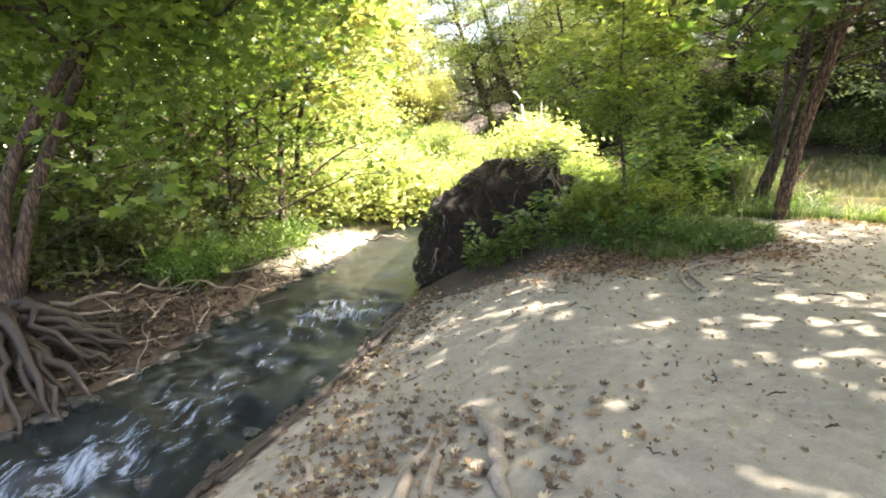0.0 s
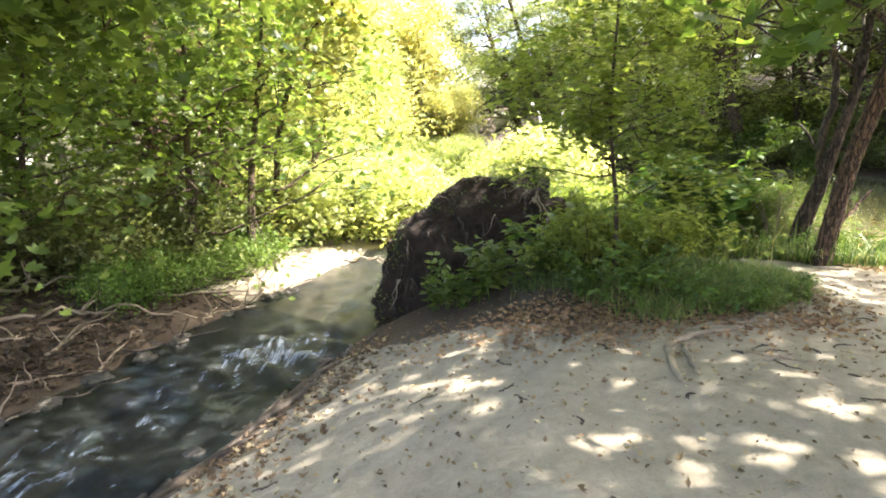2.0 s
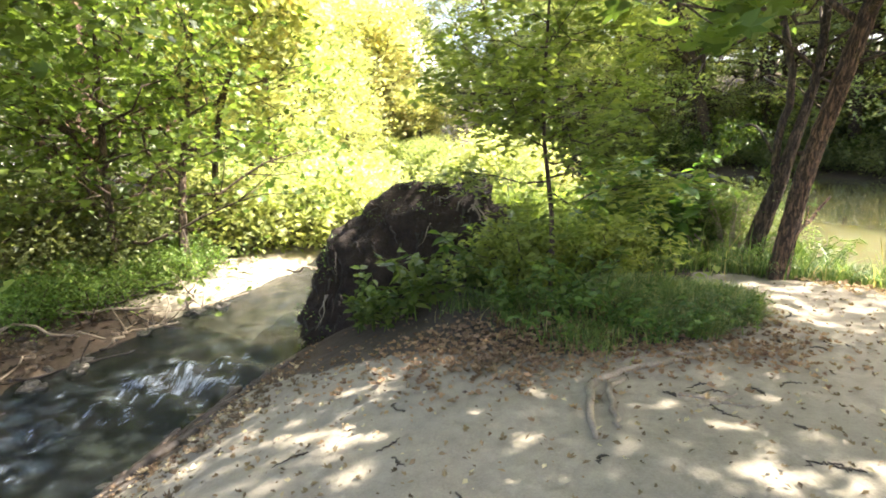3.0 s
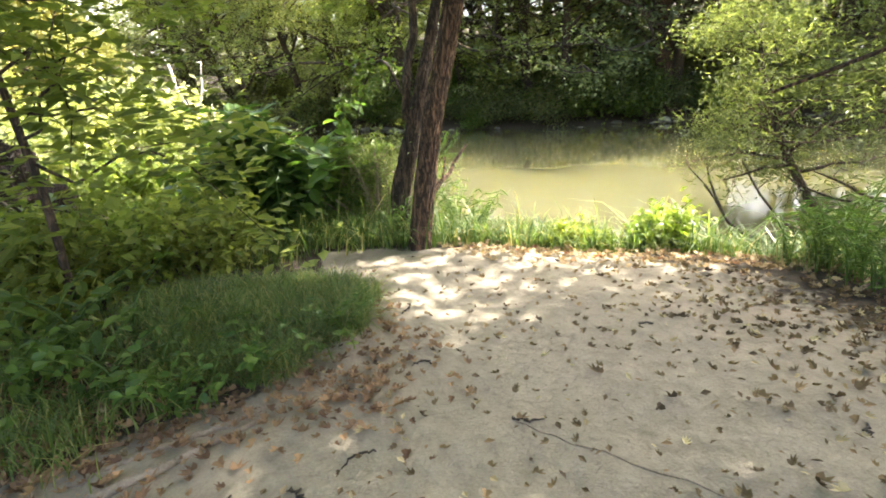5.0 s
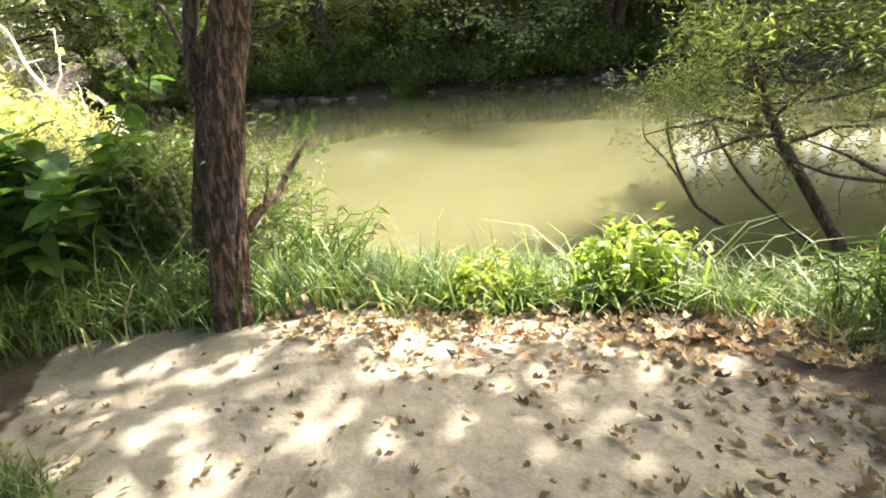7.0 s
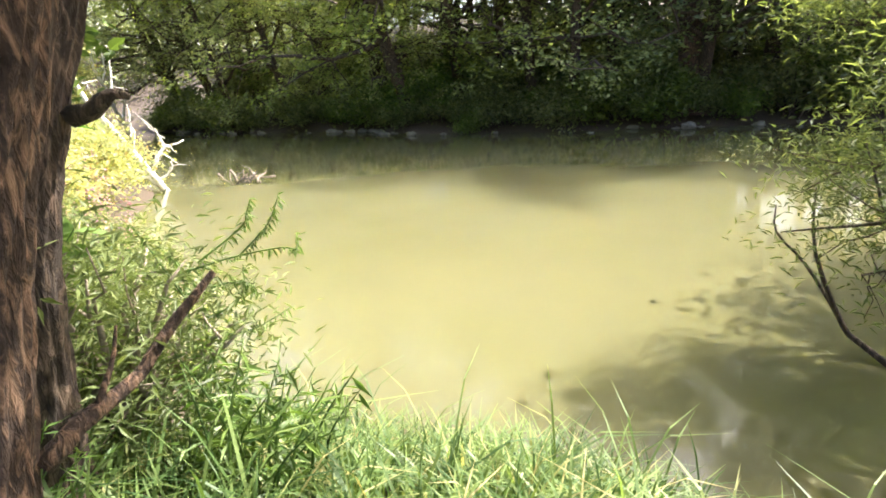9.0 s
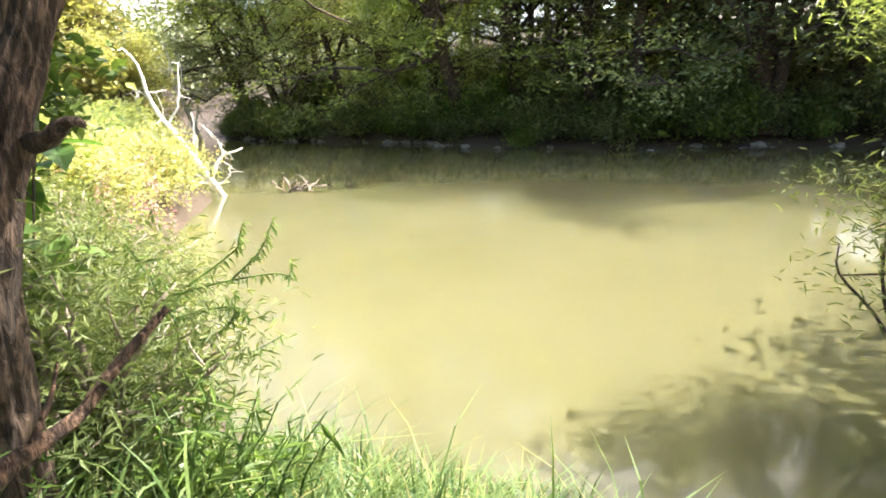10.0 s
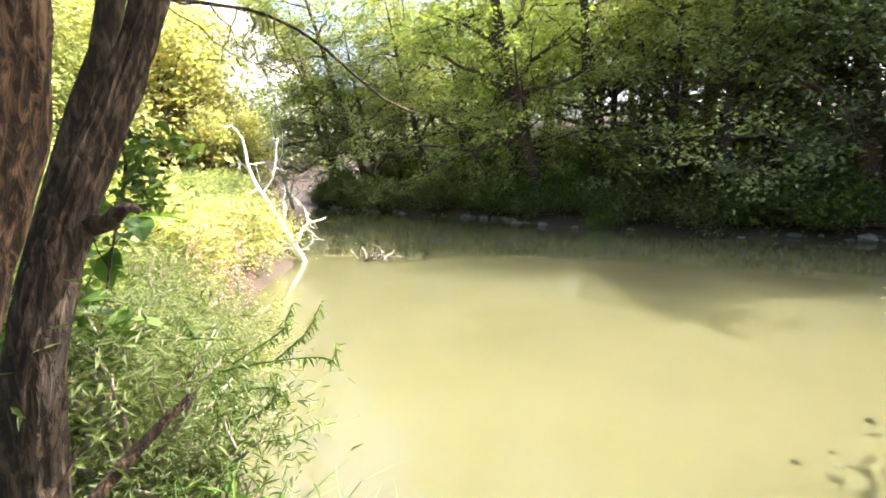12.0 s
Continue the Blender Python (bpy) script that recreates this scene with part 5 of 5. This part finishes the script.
# ---- dead tree and drift in the river ----
def river_things():
    rng = np.random.default_rng(18)
    o = np.array((4.38, 20.4, -0.95))
    g = Geo()
    for P, r in (([(4.38, 20.4, -1.1), (3.78, 20.32, 0.06), (3.32, 20.25, 0.82), (3.03, 20.2, 1.52), (2.94, 20.18, 2.2), (2.7, 20.1, 2.6)], (0.12, 0.09, 0.06, 0.02)), ([(3.32, 20.25, 0.82), (3.64, 20.3, 1.52), (3.74, 20.32, 2.3)], (0.05, 0.015)),
                 ([(4.1, 20.36, -0.4), (4.42, 20.4, 0.12), (4.6, 20.42, 0.15), (4.86, 20.44, 0.26)], (0.07, 0.02)), ([(4.3, 20.4, -0.9), (3.9, 20.3, -0.5), (3.47, 20.27, -0.72), (2.92, 20.17, -0.78)], (0.06, 0.02)),
                 ([(4.25, 20.4, -0.7), (3.7, 20.3, -0.3), (3.3, 20.2, -0.4), (3.0, 20.0, -0.1)], (0.05, 0.015)), ([(4.42, 20.4, 0.12), (4.4, 20.35, 0.4), (4.3, 20.3, 0.6)], (0.03, 0.01)), ([(4.2, 20.4, -0.6), (4.5, 20.3, -0.4), (4.55, 20.3, -0.1)], (0.04, 0.01)),
                 ([(3.6, 20.3, -0.4), (3.4, 20.2, -0.9), (3.3, 20.2, -1.0)], (0.03, 0.02)), ([(3.03, 20.2, 1.52), (2.8, 20.2, 1.7), (2.6, 20.2, 1.6)], (0.02, 0.006)), ([(3.78, 20.32, 0.06), (3.9, 20.3, 0.5), (3.85, 20.3, 0.7)], (0.03, 0.008))):
        P = smooth_line(np.array(P) - o, 12)
        P[1:] += rng.normal(0, 0.015, (11, 3))
        tube(g, P, tuple(0.72 * q for q in r), 7, 0.1, rng)
        for q in range(5):
            s = P[int(rng.integers(4, 12))]
            tube(g, bend(s, s + rng.normal(0, 0.22, 3), 4, 0, 0.12, rng), (0.014, 0.004), 4, 0, rng)
    tagged(part("dead_tree", g, M_DEAD), "bleached bare dead tree fallen into the river edge", "dead tree").location = o
    far = copy_thing(bpy.data.objects["dead_tree"], pose(0.9, 46, -0.9, 0, 0, 60) @ Matrix.Scale(1.7, 4))
    far["label"] = "tall bleached dead tree standing upstream in bright sun"
    o = np.array((6.09, 20.2, RIVER_Z))
    raft = thing("driftwood", o, "small raft of dark drift sticks in the river", "driftwood")
    for q in range(22):
        g = Geo()
        c = rng.normal(0, 1, 3) * (0.2, 0.12, 0.05) + (0, 0, 0.1)
        e = rng.normal(0, 1, 3) * (0.17, 0.14, 0.13)
        tube(g, bend(c - e, c + e, 5, 0, 0.08, rng), (rng.uniform(0.012, 0.035), 0.008), 5, 0.1, rng)
        part("stick", g, M_ROOT_WET if q % 3 == 0 else M_ROOT, raft)


river_things()


# ---- litter, roots and twigs ----
def litter():
    rng = np.random.default_rng(19)

    def lay(name, label, mat, xy, size, shape=CURLED, dz=0.012, up=0.8):
        g = Geo()
        z = terrain(xy[:, 0], xy[:, 1])
        ok = z > STREAM_Z + 0.03
        xy, z = xy[ok], z[ok]
        scatter(g, shape, np.column_stack([xy, z + dz + rng.uniform(0, 0.012, len(z))]), size, up, 0.45, rng)
        tagged(part(name, g, mat, smooth=False), label, "fallen leaves", kind="stuff")

    def box(n, x0, x1, y0, y1):
        return np.column_stack([rng.uniform(x0, x1, n), rng.uniform(y0, y1, n)])

    def around(n, c, s):
        return np.asarray(c) + rng.normal(0, 1, (n, 2)) * s

    path = np.vstack([box(900, -0.8, 5.8, 0.3, 7.0), box(260, 3.4, 5.9, 3.8, 7.0)])
    lay("scattered_leaves", "dry brown leaves scattered over the pale path", M_LITTER, path, 0.04, up=0.6)
    lay("leaf_crumbs", "small crumbs of dry leaf on the path", M_LITTER, box(3400, -1.0, 6.2, 0.3, 7.2), 0.032, OVAL, up=0.6)
    roots = np.vstack([around(330, (0.0, 2.6), (0.55, 0.4)), around(220, (-0.75, 3.1), (0.35, 0.6)), around(160, (-0.5, 5.2), (0.25, 0.9)), around(260, (-0.95, 4.6), (0.22, 1.2)), around(200, (-0.3, 6.6), (0.18, 0.7))])
    lay("root_litter", "brown leaves caught among the exposed roots", M_LITTER, roots, 0.065)
    rusty = np.vstack([around(900, (1.9, 5.75), (0.55, 0.38)), around(420, (2.45, 5.6), (0.6, 0.2)), around(300, (1.75, 6.05), (0.5, 0.28)), around(200, (2.4, 6.15), (0.45, 0.25)), around(90, (0.5, 6.3), (0.25, 0.8)), around(100, (3.3, 5.55), (0.3, 0.2)), around(150, (3.65, 5.6), (0.22, 0.25)), around(110, (4.0, 6.3), (0.12, 0.4))])
    lay("rusty_litter", "rust-red dry leaves heaped below the mound", M_LITTER_RED, rusty, 0.052)
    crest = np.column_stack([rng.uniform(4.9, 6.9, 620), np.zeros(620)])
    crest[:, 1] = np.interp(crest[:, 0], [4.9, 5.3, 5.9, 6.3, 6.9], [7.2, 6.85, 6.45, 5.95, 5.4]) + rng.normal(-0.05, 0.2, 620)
    lay("bank_litter", "dry leaves drifted along the bank crest, sunlight put into their colour", M_LITTER_SUN, crest, 0.052, up=0.7)
    side = np.vstack([around(700, (6.3, 4.9), (0.5, 0.6)), around(520, (6.2, 3.9), (0.55, 0.8)), around(120, (5.7, 4.9), (0.4, 0.8))])
    lay("shade_litter", "big brown leaves lying under the bank bushes", M_LITTER, side, 0.05, up=0.6)
    lay("wood_litter", "leaf litter on the wooded stream bank, darkened to paint its shade", M_LITTER_SHADE, np.vstack([box(2600, -9, -3.2, 3.5, 12), around(1400, (-4.1, 6.6), (0.5, 1.3))]), 0.085)


def roots_and_twigs():
    rng = np.random.default_rng(20)

    def root(label, pts, r, mat=M_ROOT, cat="root", name="exposed_root", lift=0.5):
        P = smooth_line([(x, y, 0) for x, y in pts], 18)
        P[:, :2] += rng.normal(0, 0.008, (18, 2))
        P[:, 2] = terrain(P[:, 0], P[:, 1]) + r[0] * lift * np.sin(np.linspace(0.25, 2.9, 18))
        g = Geo()
        tube(g, P, r, 8, 0.12, rng)
        tagged(part(name, g, mat), label, cat, name + "s")

    for pts, r in (([(0.22, 3.02), (0.27, 2.9), (0.34, 2.6), (0.32, 2.3), (0.36, 2.0)], (0.03, 0.045, 0.05, 0.03)), ([(0.0, 2.85), (-0.05, 2.65), (-0.12, 2.45), (-0.2, 2.1)], (0.015, 0.035, 0.045)),
                   ([(0.08, 2.75), (0.02, 2.55), (-0.02, 2.3), (-0.05, 2.0)], (0.012, 0.028, 0.035)), ([(-0.95, 3.3), (-0.85, 3.05), (-0.78, 2.8)], (0.02, 0.035, 0.03)), ([(-1.25, 2.85), (-1.1, 2.75), (-0.9, 2.55)], (0.03, 0.05, 0.03)),
                   ([(-1.9, 2.3), (-1.4, 2.45), (-1.0, 2.35), (-0.5, 2.1)], (0.03, 0.05, 0.05, 0.03))):
        root("pale weathered tree root crossing the sandy bank", pts, r)
    for pts, r in (([(-1.45, 4.3), (-1.25, 4.7), (-1.2, 5.2), (-1.05, 5.7)], (0.03, 0.05, 0.04, 0.02)), ([(-1.2, 5.5), (-0.95, 5.75), (-0.75, 6.1), (-0.6, 6.4)], (0.03, 0.06, 0.05, 0.02)), ([(-0.95, 6.2), (-0.75, 6.6), (-0.6, 7.0)], (0.03, 0.045, 0.02)),
                   ([(-1.7, 3.5), (-1.5, 4.0), (-1.3, 4.3)], (0.03, 0.05, 0.03)), ([(-1.3, 5.2), (-1.0, 5.3), (-0.8, 5.6)], (0.02, 0.035, 0.02))):
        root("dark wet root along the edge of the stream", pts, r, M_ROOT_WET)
    root("curved grey root arching out of the sand below the mound", [(2.28, 4.55), (2.32, 4.85), (2.42, 5.15), (2.65, 5.3), (2.95, 5.38), (3.28, 5.52)], (0.016, 0.026, 0.024, 0.018, 0.009), lift=1.0)
    root("grey root arching beside its neighbour in the sand", [(2.42, 4.62), (2.46, 4.9), (2.5, 5.1), (2.62, 5.22)], (0.012, 0.022, 0.02, 0.01), lift=1.2)
    for q in range(26):
        y = rng.uniform(3.2, 7.4)
        x = np.interp(y, STREAM_MID[:, 1], STREAM_MID[:, 0]) + np.interp(y, STREAM_MID[:, 1], STREAM_HALF) + rng.uniform(-0.05, 0.4)
        a, L = rng.uniform(0.6, 1.9), rng.uniform(0.25, 0.7)
        w = rng.uniform(0.012, 0.032)
        root("dark tangled root at the edge of the stream", [(x, y), (x + L * 0.5 * math.cos(a) * 0.6, y + L * 0.5 * math.sin(a)), (x + L * math.cos(a + 0.5) * 0.6, y + L * math.sin(a))], (w, w * 1.2, w * 0.5), M_ROOT_WET, lift=1.0)
    for pts in (([(2.85, 5.0), (3.0, 4.95), (3.25, 4.85)]), ([(2.9, 4.85), (3.05, 4.93), (3.2, 5.02)]), ([(3.3, 5.6), (3.0, 5.5), (2.6, 5.45)])):
        root("twig lying on the sandy path", pts, (0.012, 0.016, 0.006), M_ROOT, "twig", "twig")
    root("thin root running along the sandy path", [(4.15, 5.0), (4.3, 4.7), (4.55, 4.3), (4.6, 4.0)], (0.003, 0.004, 0.004, 0.002), M_ROOT, lift=0.0)
    for q in range(60):
        x, y, a = rng.uniform(-0.6, 5.8), rng.uniform(1.5, 6.6), rng.uniform(0, 6.28)
        L = rng.uniform(0.06, 0.2)
        root("thin dry twig lying on the path", [(x, y), (x + L * 0.5 * math.cos(a), y + L * 0.5 * math.sin(a)), (x + L * math.cos(a + 0.3), y + L * math.sin(a + 0.3))], (0.004, 0.005, 0.002), M_ROOT_WET, "twig", "twig", 1.5)
    for i in range(26):
        y = rng.uniform(4.4, 10.6)
        edge = np.interp(y, STREAM_MID[:, 1], STREAM_MID[:, 0] - STREAM_HALF)
        boulder((edge + rng.normal(0.0, 0.16), y, STREAM_Z - 0.02), rng.uniform(0.06, 0.17), 340 + i, "stream stones", M_ROCK_WET)["label"] = "dark wet stone along the wooded edge of the stream"
    for i in range(14):
        y = 3.4 + i * 0.32
        mid = np.interp(y, STREAM_MID[:, 1], STREAM_MID[:, 0]) + np.interp(y, STREAM_MID[:, 1], STREAM_HALF)
        boulder((mid + rng.normal(-0.05, 0.12), y, STREAM_Z - 0.03), rng.uniform(0.05, 0.12), 300 + i, "stream stones", M_ROCK_WET)["label"] = "small dark wet stone at the edge of the stream"


litter()
roots_and_twigs()
